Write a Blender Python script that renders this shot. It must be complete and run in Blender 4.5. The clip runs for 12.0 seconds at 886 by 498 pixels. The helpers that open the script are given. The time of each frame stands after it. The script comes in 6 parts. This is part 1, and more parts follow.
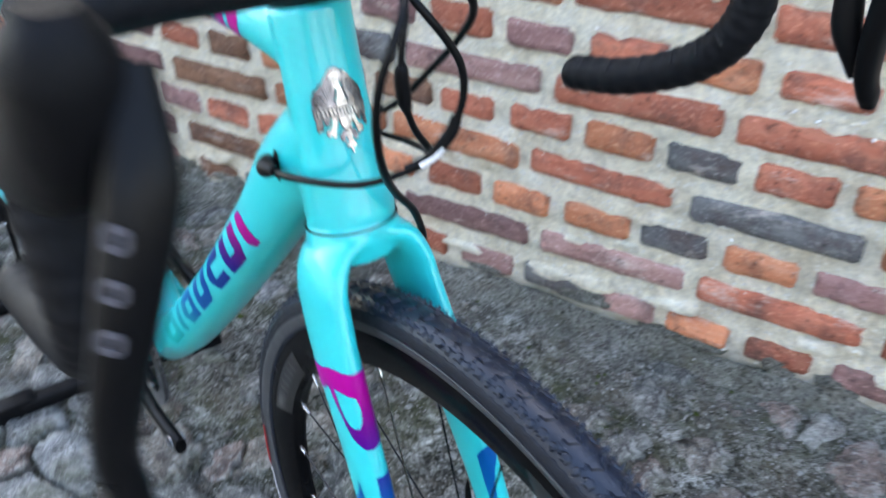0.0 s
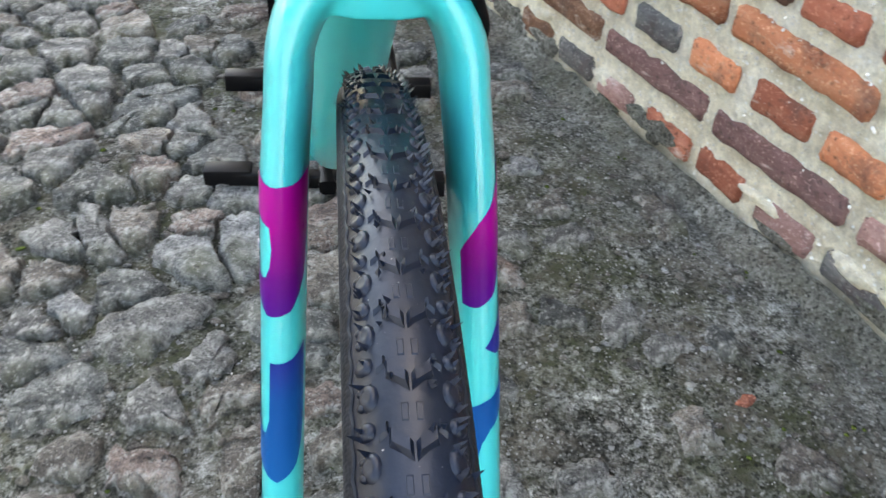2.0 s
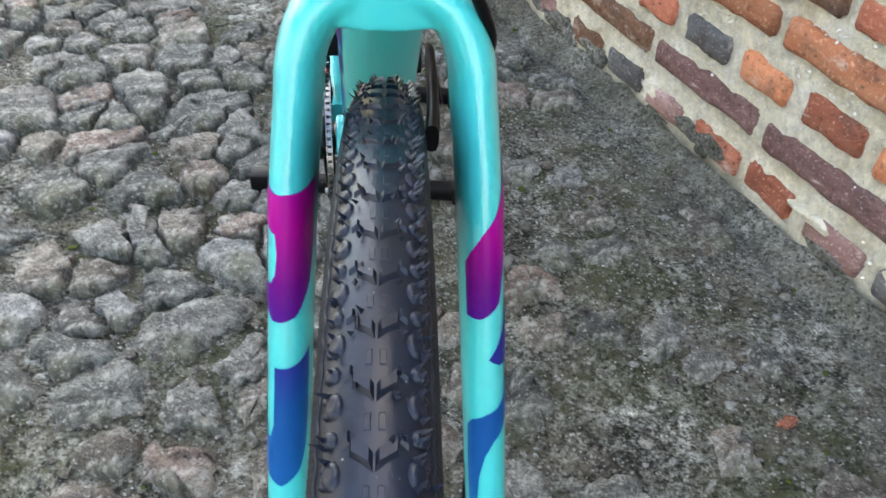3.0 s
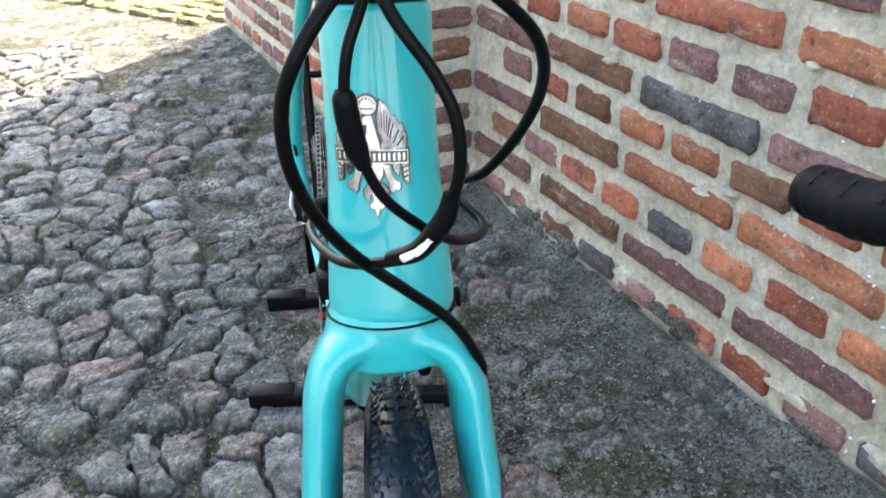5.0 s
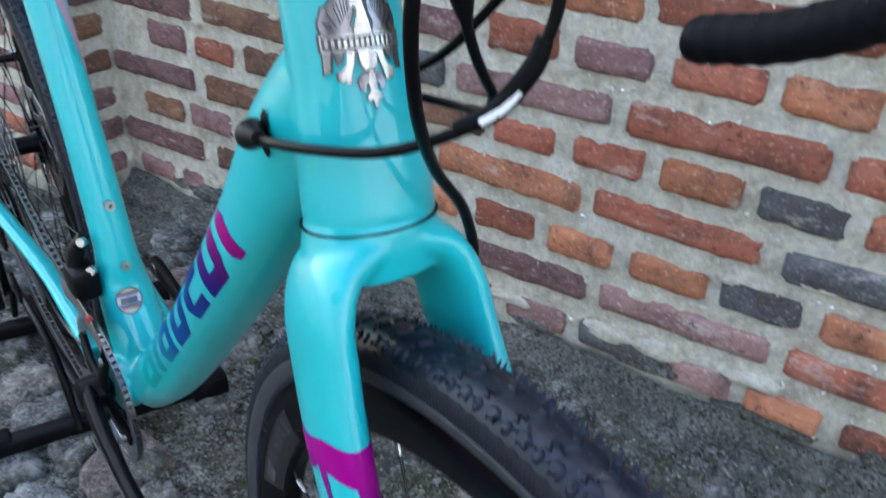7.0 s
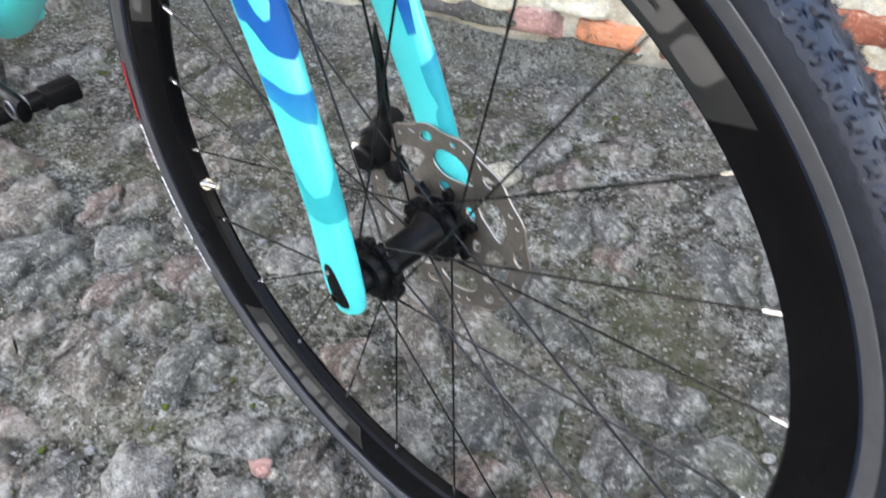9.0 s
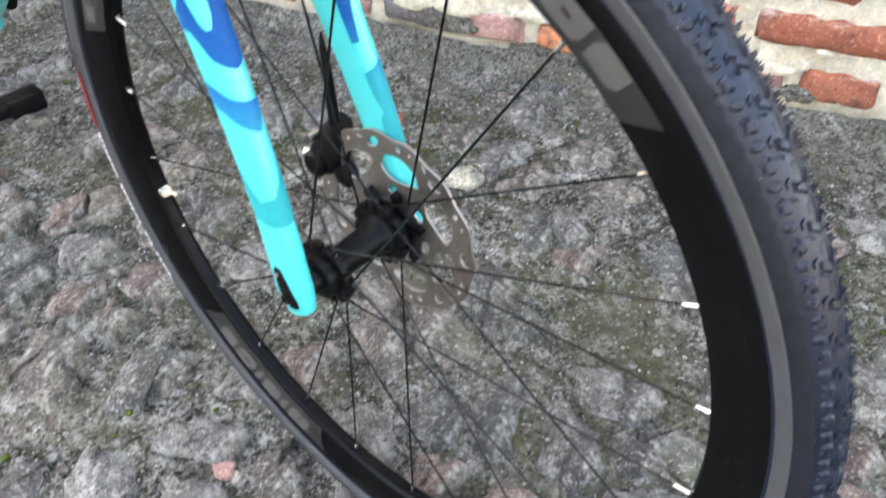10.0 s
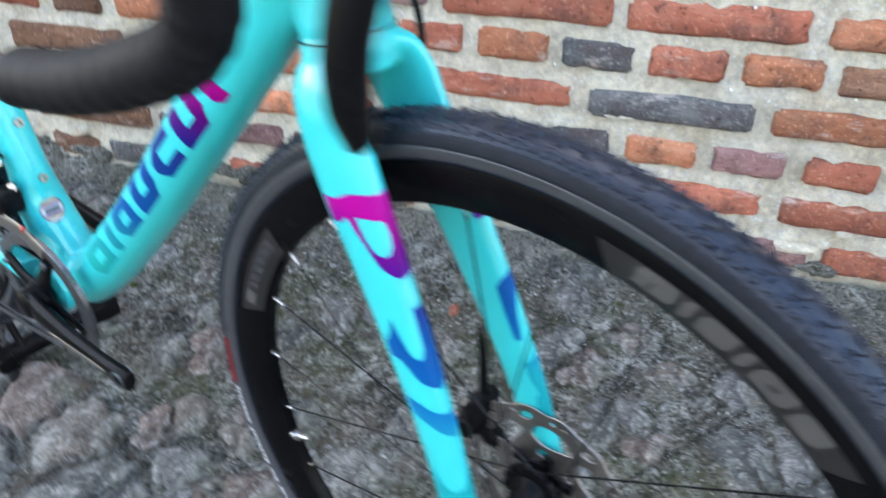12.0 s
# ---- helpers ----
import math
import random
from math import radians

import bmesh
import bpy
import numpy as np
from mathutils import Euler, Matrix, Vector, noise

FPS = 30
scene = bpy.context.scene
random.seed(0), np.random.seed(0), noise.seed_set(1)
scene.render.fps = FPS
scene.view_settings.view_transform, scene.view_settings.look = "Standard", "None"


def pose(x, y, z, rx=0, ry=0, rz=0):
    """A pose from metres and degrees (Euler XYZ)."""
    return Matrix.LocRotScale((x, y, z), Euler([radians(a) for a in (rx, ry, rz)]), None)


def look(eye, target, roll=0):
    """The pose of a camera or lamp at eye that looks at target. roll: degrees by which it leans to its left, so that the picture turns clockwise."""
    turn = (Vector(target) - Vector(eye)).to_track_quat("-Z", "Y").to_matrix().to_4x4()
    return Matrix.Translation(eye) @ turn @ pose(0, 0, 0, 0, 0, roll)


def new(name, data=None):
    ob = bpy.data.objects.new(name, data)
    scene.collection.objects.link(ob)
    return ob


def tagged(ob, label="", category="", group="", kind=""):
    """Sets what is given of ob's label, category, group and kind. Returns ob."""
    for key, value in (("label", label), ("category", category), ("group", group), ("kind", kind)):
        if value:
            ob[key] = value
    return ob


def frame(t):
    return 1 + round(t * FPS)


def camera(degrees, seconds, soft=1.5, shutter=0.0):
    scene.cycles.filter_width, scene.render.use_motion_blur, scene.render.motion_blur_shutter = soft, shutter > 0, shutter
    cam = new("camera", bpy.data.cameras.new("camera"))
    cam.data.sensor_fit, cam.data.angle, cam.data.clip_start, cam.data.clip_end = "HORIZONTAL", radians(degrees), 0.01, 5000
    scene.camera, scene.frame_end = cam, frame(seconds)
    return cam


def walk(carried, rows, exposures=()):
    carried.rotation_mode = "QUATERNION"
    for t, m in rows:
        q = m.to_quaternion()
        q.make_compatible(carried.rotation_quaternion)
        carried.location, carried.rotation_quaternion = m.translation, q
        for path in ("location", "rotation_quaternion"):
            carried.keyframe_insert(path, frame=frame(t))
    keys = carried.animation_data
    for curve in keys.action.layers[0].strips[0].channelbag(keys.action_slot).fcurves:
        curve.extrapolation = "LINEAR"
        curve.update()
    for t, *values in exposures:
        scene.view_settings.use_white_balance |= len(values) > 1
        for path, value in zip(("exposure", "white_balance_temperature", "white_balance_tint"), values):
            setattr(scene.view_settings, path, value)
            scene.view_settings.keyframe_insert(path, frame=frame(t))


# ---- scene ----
cam = camera(56.1, 12.0, soft=1.5, shutter=0.5)
PATH = [
    (0, (-0.2471, -0.2823, 1.0529), (0.7388, 1.0196, -0.1014), -0.39),
    (0.2, (-0.1799, -0.2918, 1.0186), (0.6524, 1.0720, -0.1843), -1.00),
    (0.5, (-0.1216, -0.2588, 0.9784), (0.5641, 1.1340, -0.2807), -0.31),
    (1, (-0.0761, -0.2065, 0.8646), (0.4168, 1.2438, -0.4222), 1.46),
    (1.5, (-0.0330, -0.1919, 0.8604), (0.3143, 1.2819, -0.4470), 3.48),
    (2, (-0.0095, -0.1931, 0.8670), (0.1890, 1.2948, -0.4541), 4.20),
    (2.5, (0.0055, -0.1991, 0.8680), (0.1151, 1.2993, -0.4526), 3.99),
    (3, (0.0123, -0.1939, 0.8691), (0.0815, 1.3133, -0.4426), 2.40),
    (3.2, (0.0129, -0.1936, 0.8891), (0.0657, 1.3385, -0.3947), 0.99),
    (4.8, (0.0035, -0.2048, 0.9615), (0.1040, 1.5074, -0.0672), -1.50),
    (5, (0.0026, -0.2062, 0.9698), (0.1199, 1.5234, -0.0278), -1.51),
    (5.5, (-0.0067, -0.2126, 0.9723), (0.2238, 1.5191, -0.0014), -1.45),
    (6, (-0.0657, -0.1950, 0.9654), (0.4497, 1.4571, -0.0374), -0.10),
    (6.5, (-0.1290, -0.1602, 0.9489), (0.6718, 1.3724, -0.0543), 1.75),
    (7, (-0.1651, -0.1584, 0.9242), (0.7890, 1.2630, -0.1091), 1.19),
    (7.5, (-0.1870, -0.1692, 0.8666), (0.8190, 1.1382, -0.2652), 0.42),
    (7.7, (-0.2069, -0.1803, 0.8605), (0.8106, 1.0787, -0.3139), -0.09),
    (9.3, (-0.2992, -0.3326, 0.7632), (0.7405, 0.6423, -0.6394), 0.18),
    (9.5, (-0.3003, -0.3340, 0.7650), (0.7411, 0.6340, -0.6407), 0.22),
    (10, (-0.2880, -0.3451, 0.7806), (0.7927, 0.6266, -0.5940), 0.56),
    (10.5, (-0.2561, -0.3270, 0.8210), (0.8944, 0.6667, -0.4793), -0.03),
    (11, (-0.2527, -0.3141, 0.8312), (0.9361, 0.6959, -0.4200), 0.36),
    (11.5, (-0.2661, -0.3098, 0.8555), (0.9285, 0.7187, -0.3745), 0.61),
    (11.7, (-0.3013, -0.3003, 0.8985), (0.9029, 0.7369, -0.3154), 1.00),
    (12, (-0.3641, -0.2301, 0.9325), (0.8835, 0.8065, -0.2353), -0.73),
]
EXPOSURES = [(0, 3.71, 6750, 8), (0.5, 3.77, 7000, 8), (1.5, 3.9, 7850, 8), (2.5, 3.75, 8100, 8), (3, 3.83, 8150, 8), (5, 3.48, 7300, 8), (5.5, 3.5, 7350, 8), (6, 3.26, 6750, 8), (6.5, 3.11, 6580, 8), (7.5, 3.35, 6480, 8), (9.5, 4.43, 8450, 13), (10, 4.4, 8300, 13), (11, 4.22, 7750, 11), (11.5, 4.23, 7800, 11), (12, 3.89, 7050, 9)]
walk(cam, [(t, look(eye, target, roll)) for t, eye, target, roll in PATH], EXPOSURES)

from mathutils.bvhtree import BVHTree

# ---------------------------------------------------------------- world, sun, exposure
SUN_TRAVEL = Vector((-0.5, -0.87, -0.95)).normalized()  # over the building, down into the lane
sky_world = bpy.data.worlds.new("sky")
scene.world = sky_world
sky_world.use_nodes = True
_wn = sky_world.node_tree.nodes
_wl = sky_world.node_tree.links
_sky = _wn.new("ShaderNodeTexSky")
_sky.sky_type = "NISHITA"
_sky.sun_disc = False
_sky.sun_elevation = math.asin(-SUN_TRAVEL.z)
_sky.sun_rotation = math.atan2(-SUN_TRAVEL.x, -SUN_TRAVEL.y)
_sky.dust_density = 3.0
_wl.new(_sky.outputs[0], _wn["Background"].inputs[0])
_wn["Background"].inputs[1].default_value = 0.15
sun_data = bpy.data.lights.new("sun", "SUN")
sun_data.energy = 2.2
sun_data.angle = radians(0.5)
sun_data.color = (1.0, 0.93, 0.82)
sun = new("sun", sun_data)
sun.matrix_world = look((3, 5, 9), Vector((3, 5, 9)) + SUN_TRAVEL)

# ---------------------------------------------------------------- materials


class Mat:
    """Short hand for building a node material."""

    def __init__(self, name, rough=0.5, metal=0.0, coat=0.0, coat_rough=0.05, spec=0.5):
        self.m = bpy.data.materials.new(name)
        self.m.use_nodes = True
        self.n, self.l = self.m.node_tree.nodes, self.m.node_tree.links
        self.b = self.n["Principled BSDF"]
        self.b.inputs["Roughness"].default_value = rough
        self.b.inputs["Metallic"].default_value = metal
        self.b.inputs["Coat Weight"].default_value = coat
        self.b.inputs["Coat Roughness"].default_value = coat_rough
        self.b.inputs["Specular IOR Level"].default_value = spec

    def co(self, kind="Object"):
        return self.n.new("ShaderNodeTexCoord").outputs[kind]

    def noise(self, scale, detail=4.0, rough=0.55, vec=None, shift=None):
        t = self.n.new("ShaderNodeTexNoise")
        t.inputs["Scale"].default_value = scale
        t.inputs["Detail"].default_value = detail
        t.inputs["Roughness"].default_value = rough
        self.l.new(vec or self.co(), t.inputs["Vector"])
        return t.outputs["Fac"]

    def voronoi(self, scale, feature="F1", out="Distance", vec=None):
        t = self.n.new("ShaderNodeTexVoronoi")
        t.feature = feature
        t.inputs["Scale"].default_value = scale
        self.l.new(vec or self.co(), t.inputs["Vector"])
        return t.outputs[out]

    def ramp(self, fac, *stops):
        t = self.n.new("ShaderNodeValToRGB")
        e = t.color_ramp.elements
        while len(e) < len(stops):
            e.new(0.5)
        for el, (p, c) in zip(e, stops):
            el.position = p
            el.color = (*c, 1) if len(c) == 3 else c
        self.l.new(fac, t.inputs["Fac"])
        return t.outputs["Color"]

    def mix(self, fac, a, b, blend="MIX"):
        t = self.n.new("ShaderNodeMix")
        t.data_type = "RGBA"
        t.blend_type = blend
        for sock, v in ((t.inputs[0], fac), (t.inputs[6], a), (t.inputs[7], b)):
            if isinstance(v, (int, float)):
                sock.default_value = v
            elif isinstance(v, tuple):
                sock.default_value = (*v, 1)
            else:
                self.l.new(v, sock)
        return t.outputs[2]

    def math(self, op, a, b=0.0):
        t = self.n.new("ShaderNodeMath")
        t.operation = op
        for sock, v in zip(t.inputs, (a, b)):
            if isinstance(v, (int, float)):
                sock.default_value = v
            else:
                self.l.new(v, sock)
        return t.outputs[0]

    def map(self, v, a, b, c, d):
        t = self.n.new("ShaderNodeMapRange")
        self.l.new(v, t.inputs[0])
        for k, x in zip((1, 2, 3, 4), (a, b, c, d)):
            t.inputs[k].default_value = x
        return t.outputs[0]

    def color(self, c):
        if isinstance(c, tuple):
            self.b.inputs["Base Color"].default_value = (*c, 1)
        else:
            self.l.new(c, self.b.inputs["Base Color"])
        return self

    def rough(self, v):
        self.l.new(v, self.b.inputs["Roughness"])
        return self

    def bump(self, h, strength=0.3, dist=0.002):
        t = self.n.new("ShaderNodeBump")
        t.inputs["Strength"].default_value = strength
        t.inputs["Distance"].default_value = dist
        self.l.new(h, t.inputs["Height"])
        self.l.new(t.outputs[0], self.b.inputs["Normal"])
        return self

    def random(self):
        return self.n.new("ShaderNodeObjectInfo").outputs["Random"]

    def island(self):
        return self.n.new("ShaderNodeNewGeometry").outputs["Random Per Island"]


def simple(name, c, rough=0.5, metal=0.0, coat=0.0, var=0.15, scale=60.0, bump=0.0, spec=0.5):
    k = Mat(name, rough, metal, coat, spec=spec)
    f = k.noise(scale)
    lo = tuple(x * (1 - var) for x in c)
    hi = tuple(min(1, x * (1 + var)) for x in c)
    k.color(k.ramp(f, (0.3, lo), (0.7, hi)))
    k.rough(k.map(k.noise(scale * 0.35), 0.3, 0.7, max(0.02, rough - 0.06), min(1, rough + 0.06)))
    if bump:
        k.bump(k.noise(scale * 6), bump, 0.001)
    return k.m


def paint_material():
    k = Mat("celeste_paint", 0.30, 0.0, 0.62, 0.015, 0.2)
    f = k.noise(9, 2)
    k.color(k.ramp(f, (0.3, (0.009, 0.345, 0.355)), (0.7, (0.012, 0.372, 0.382))))
    k.bump(k.noise(35, 2), 0.015, 0.002)
    return k.m


def decal_material(name, stops, axis=2, lo=0.0, hi=1.0):
    """Colours that run from one to the next along an axis."""
    k = Mat(name, 0.30, 0.0, 0.0, 0.012, 0.06)
    s = k.n.new("ShaderNodeSeparateXYZ")
    k.l.new(k.co(), s.inputs[0])
    k.color(k.ramp(k.map(s.outputs[axis], lo, hi, 0, 1), *stops))
    return k.m


def brick_material(name, c1, c2, c3):
    k = Mat(name, 0.92, spec=0.2)
    r = k.random()
    isl = k.island()
    vec = k.n.new("ShaderNodeVectorMath")
    vec.operation = "ADD"
    k.l.new(k.co(), vec.inputs[0])
    sh = k.n.new("ShaderNodeCombineXYZ")
    k.l.new(k.math("MULTIPLY", r, 37.0), sh.inputs[0])
    k.l.new(k.math("MULTIPLY", isl, 19.0), sh.inputs[1])
    k.l.new(sh.outputs[0], vec.inputs[1])
    v = vec.outputs[0]
    # clay drawn out along the brick
    st = k.n.new("ShaderNodeVectorMath")
    st.operation = "MULTIPLY"
    k.l.new(v, st.inputs[0])
    st.inputs[1].default_value = (0.35, 1.0, 1.0)
    streak = st.outputs[0]
    base = k.ramp(k.noise(30, 7, 0.7, streak), (0.30, c1), (0.50, c2), (0.70, c3))
    base = k.mix(1.0, base, k.map(r, 0, 1, 0.62, 1.22), "MULTIPLY")
    base = k.mix(k.map(k.noise(12, 6, 0.7, v), 0.50, 0.66, 0, 0.7), base, (0.085, 0.056, 0.050))
    # lime smears, sandy grains, dark pores
    base = k.mix(k.map(k.noise(20, 6, 0.75, streak), 0.58, 0.70, 0, 0.75), base, (0.66, 0.57, 0.50))
    base = k.mix(k.map(k.noise(170, 4, 0.7, v), 0.55, 0.68, 0, 0.55), base, tuple(min(1, x * 1.9 + 0.05) for x in c3))
    base = k.mix(k.map(k.noise(85, 4, 0.65, v), 0.58, 0.68, 0, 0.8), base, tuple(x * 0.22 for x in c1))
    k.color(base)
    h = k.math("ADD", k.noise(45, 9, 0.75, streak), k.math("MULTIPLY", k.noise(230, 4, 0.7, v), 0.4))
    k.bump(h, 1.0, 0.015)
    return k.m


def mortar_material():
    k = Mat("lime_mortar", 0.95, spec=0.2)
    base = k.ramp(k.noise(16, 7, 0.7), (0.28, (0.50, 0.43, 0.30)), (0.5, (0.72, 0.655, 0.505)), (0.72, (0.85, 0.80, 0.68)))
    base = k.mix(1.0, base, k.map(k.noise(70, 6, 0.75), 0.34, 0.66, 0.80, 1.28), "MULTIPLY")
    base = k.mix(k.map(k.noise(150, 5, 0.75), 0.60, 0.68, 0, 0.7), base, (0.40, 0.34, 0.25))
    base = k.mix(k.map(k.noise(260, 4, 0.7), 0.60, 0.68, 0, 0.8), base, (0.90, 0.89, 0.86))
    base = k.mix(k.map(k.voronoi(70), 0.0, 0.24, 1.0, 0), base, (0.90, 0.90, 0.88))
    base = k.mix(k.map(k.noise(2.6, 5, 0.6), 0.54, 0.76, 0, 0.28), base, (0.27, 0.23, 0.17))
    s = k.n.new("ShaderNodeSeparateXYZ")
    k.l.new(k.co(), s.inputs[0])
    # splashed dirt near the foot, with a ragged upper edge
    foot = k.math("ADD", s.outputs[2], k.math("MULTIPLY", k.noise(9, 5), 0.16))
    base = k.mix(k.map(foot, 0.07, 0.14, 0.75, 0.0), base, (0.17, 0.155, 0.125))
    k.color(base)
    h = k.math("ADD", k.noise(70, 8, 0.8), k.math("MULTIPLY", k.noise(210, 5, 0.75), 0.6))
    k.bump(h, 1.0, 0.013)
    return k.m


WALL_NORMAL = (-0.9253, -0.3794, 0.0)  # out of the long wall
WALL_REACH = -0.8837  # the wall face along it


def ground_material():
    k = Mat("cobble_bed", 0.95, spec=0.15)
    # crumbly mortar: pale crusts on dark earth, broken at a few millimetres
    crust = k.math("ADD", k.math("MULTIPLY", k.noise(120, 7, 0.75), 0.62), k.math("MULTIPLY", k.noise(26, 6, 0.7), 0.38))
    base = k.ramp(crust, (0.410, (0.013, 0.014, 0.009)), (0.465, (0.082, 0.080, 0.064)), (0.515, (0.205, 0.200, 0.174)), (0.575, (0.46, 0.455, 0.415)))
    base = k.mix(1.0, base, k.map(k.noise(9, 6, 0.7), 0.36, 0.64, 0.32, 1.55), "MULTIPLY")
    base = k.mix(1.0, base, k.map(k.noise(330, 4, 0.85), 0.38, 0.62, 0.48, 1.52), "MULTIPLY")
    # trodden earth in patches a hand wide
    earth = k.math("MULTIPLY", k.map(k.noise(7.5, 6, 0.7), 0.46, 0.60, 0, 0.85), k.map(k.noise(42, 6, 0.75), 0.40, 0.60, 0.35, 1.0))
    base = k.mix(earth, base, (0.150, 0.128, 0.098))
    # moss film and dark damp patches
    film = k.math("MULTIPLY", k.map(k.noise(4.2, 7, 0.75), 0.46, 0.58, 0, 0.85), k.map(k.noise(60, 5, 0.7), 0.40, 0.58, 0.3, 1.0))
    base = k.mix(film, base, (0.060, 0.066, 0.026))
    base = k.mix(k.map(k.noise(2.6, 5, 0.6), 0.52, 0.66, 0, 0.5), base, (0.046, 0.042, 0.034))
    # a fine grey cement strip along the wall, ragged at its edge
    away = k.n.new("ShaderNodeVectorMath")
    away.operation = "DOT_PRODUCT"
    k.l.new(k.co(), away.inputs[0])
    away.inputs[1].default_value = WALL_NORMAL
    gap = k.math("ADD", away.outputs["Value"], k.math("MULTIPLY", k.noise(6, 6, 0.7), 0.30))
    fine = k.ramp(k.noise(150, 6, 0.8), (0.36, (0.055, 0.053, 0.042)), (0.50, (0.160, 0.155, 0.132)), (0.64, (0.30, 0.295, 0.265)))
    base = k.mix(k.math("MULTIPLY", k.map(gap, WALL_REACH + 0.20, WALL_REACH + 0.34, 0.75, 0.0), k.map(k.noise(22, 6, 0.75), 0.40, 0.58, 0.25, 1.0)), base, fine)
    # sand grains and small white pebbles
    grain = k.n.new("ShaderNodeTexVoronoi")
    grain.inputs["Scale"].default_value = 260
    k.l.new(k.co(), grain.inputs["Vector"])
    tone = k.n.new("ShaderNodeSeparateColor")
    k.l.new(grain.outputs["Color"], tone.inputs[0])
    base = k.mix(k.map(tone.outputs[0], 0.91, 0.98, 0, 0.5), base, (0.34, 0.33, 0.30))
    base = k.mix(k.map(tone.outputs[1], 0.84, 0.94, 0, 0.7), base, (0.018, 0.018, 0.015))
    base = k.mix(k.math("MULTIPLY", k.map(k.voronoi(43), 0.0, 0.14, 1.6, 0), k.map(k.noise(33, 3), 0.55, 0.62, 0, 0.9)), base, (0.60, 0.59, 0.56))
    k.color(base)
    h = k.math("ADD", k.noise(75, 9, 0.8), k.math("MULTIPLY", k.noise(330, 4, 0.7), 0.5))
    k.bump(k.math("ADD", h, k.math("MULTIPLY", crust, 1.2)), 1.0, 0.014)
    return k.m


def stone_material(name, c1, c2, c3, lichen=0.7):
    k = Mat(name, 0.72, spec=0.34)
    r = k.random()
    isl = k.island()
    tone = k.math("ADD", k.map(r, 0, 1, 0.36, 0.80), k.map(isl, 0, 1, 0.0, 0.30))
    wide = k.co()
    base = k.ramp(k.noise(20, 8, 0.75, wide), (0.30, c1), (0.48, c2), (0.66, c3))
    base = k.mix(1.0, base, tone, "MULTIPLY")
    base = k.mix(1.0, base, k.map(k.noise(46, 7, 0.75, wide), 0.34, 0.66, 0.35, 1.65), "MULTIPLY")
    base = k.mix(1.0, base, k.map(k.noise(300, 4, 0.85, wide), 0.38, 0.62, 0.36, 1.72), "MULTIPLY")
    # pale lichen crusts, moss film, pale and dark grains
    crust = k.math("MULTIPLY", k.map(k.noise(13, 7, 0.75, wide), 0.49, 0.58, 0, lichen), k.map(k.noise(110, 5, 0.7, wide), 0.42, 0.56, 0.3, 1.0))
    base = k.mix(crust, base, (0.44, 0.435, 0.39))
    base = k.mix(k.map(k.noise(9, 6, 0.7, wide), 0.53, 0.63, 0, 0.7), base, (0.045, 0.044, 0.036))
    base = k.mix(k.map(k.noise(5.0, 5, 0.65, wide), 0.54, 0.66, 0, 0.6), base, (0.075, 0.080, 0.034))
    base = k.mix(k.map(k.noise(120, 6, 0.8, wide), 0.54, 0.61, 0, 0.75), base, (0.43, 0.42, 0.385))
    base = k.mix(k.map(k.noise(80, 6, 0.75, wide), 0.55, 0.62, 0, 0.85), base, (0.028, 0.026, 0.022))
    k.color(base)
    k.bump(k.math("ADD", k.noise(38, 9, 0.8, wide), k.math("MULTIPLY", k.noise(260, 4, 0.7, wide), 0.35)), 1.0, 0.016)
    return k.m


def tyre_material():
    k = Mat("tyre_rubber", 0.36, spec=0.27)
    base = k.ramp(k.noise(40, 5), (0.3, (0.0016, 0.0038, 0.0098)), (0.7, (0.0034, 0.0070, 0.0160)))
    base = k.mix(k.map(k.noise(14, 5, 0.7), 0.55, 0.75, 0, 0.4), base, (0.013, 0.018, 0.029))
    base = k.mix(k.map(k.noise(600, 2), 0.73, 0.78, 0, 0.7), base, (0.35, 0.33, 0.30))
    k.color(base)
    k.bump(k.noise(300, 4), 0.2, 0.001)
    return k.m


CELESTE = paint_material()
FORK_DECAL = decal_material("fork_graphic", [(0.0, (0.001, 0.215, 0.225)), (0.16, (0.001, 0.205, 0.225)), (0.29, (0.001, 0.190, 0.235)), (0.35, (0.001, 0.128, 0.240)), (0.385, (0.0006, 0.105, 0.240)), (0.46, (0.0002, 0.060, 0.200)), (0.64, (0.0002, 0.042, 0.165)), (0.76, (0.014, 0.003, 0.13)), (0.86, (0.085, 0.001, 0.115)), (0.95, (0.235, 0.001, 0.145)), (1.0, (0.25, 0.002, 0.15))], 2, 0.40, 0.65)
TUBE_DECAL = decal_material("tube_graphic", [(0.0, (0.002, 0.22, 0.20)), (0.16, (0.002, 0.16, 0.20)), (0.30, (0.001, 0.050, 0.17)), (0.55, (0.001, 0.024, 0.13)), (0.70, (0.010, 0.006, 0.10)), (0.80, (0.055, 0.001, 0.085)), (0.92, (0.23, 0.001, 0.12)), (1.0, (0.25, 0.002, 0.13))], 2, 0.42, 0.70)
TYRE = tyre_material()
SIDEWALL = simple("tyre_sidewall", (0.0056, 0.0070, 0.0104), 0.55, var=0.3, scale=160, bump=0.15, spec=0.14)
BRAKE_TRACK = simple("rim_bead_strip", (0.027, 0.029, 0.033), 0.5, var=0.15, scale=120)
RIM_BLACK = simple("black_anodised_rim", (0.0024, 0.0024, 0.0027), 0.24, 0.0, var=0.2, scale=30, spec=0.05)
RIM_PRINT = simple("grey_rim_print", (0.042, 0.041, 0.040), 0.45, var=0.06)
RIM_SHADE = simple("dark_grey_rim_print", (0.0075, 0.0075, 0.0078), 0.4, var=0.1)
BLACK_METAL = simple("black_metal", (0.0030, 0.0030, 0.0034), 0.32, 0.0, var=0.2, spec=0.07)
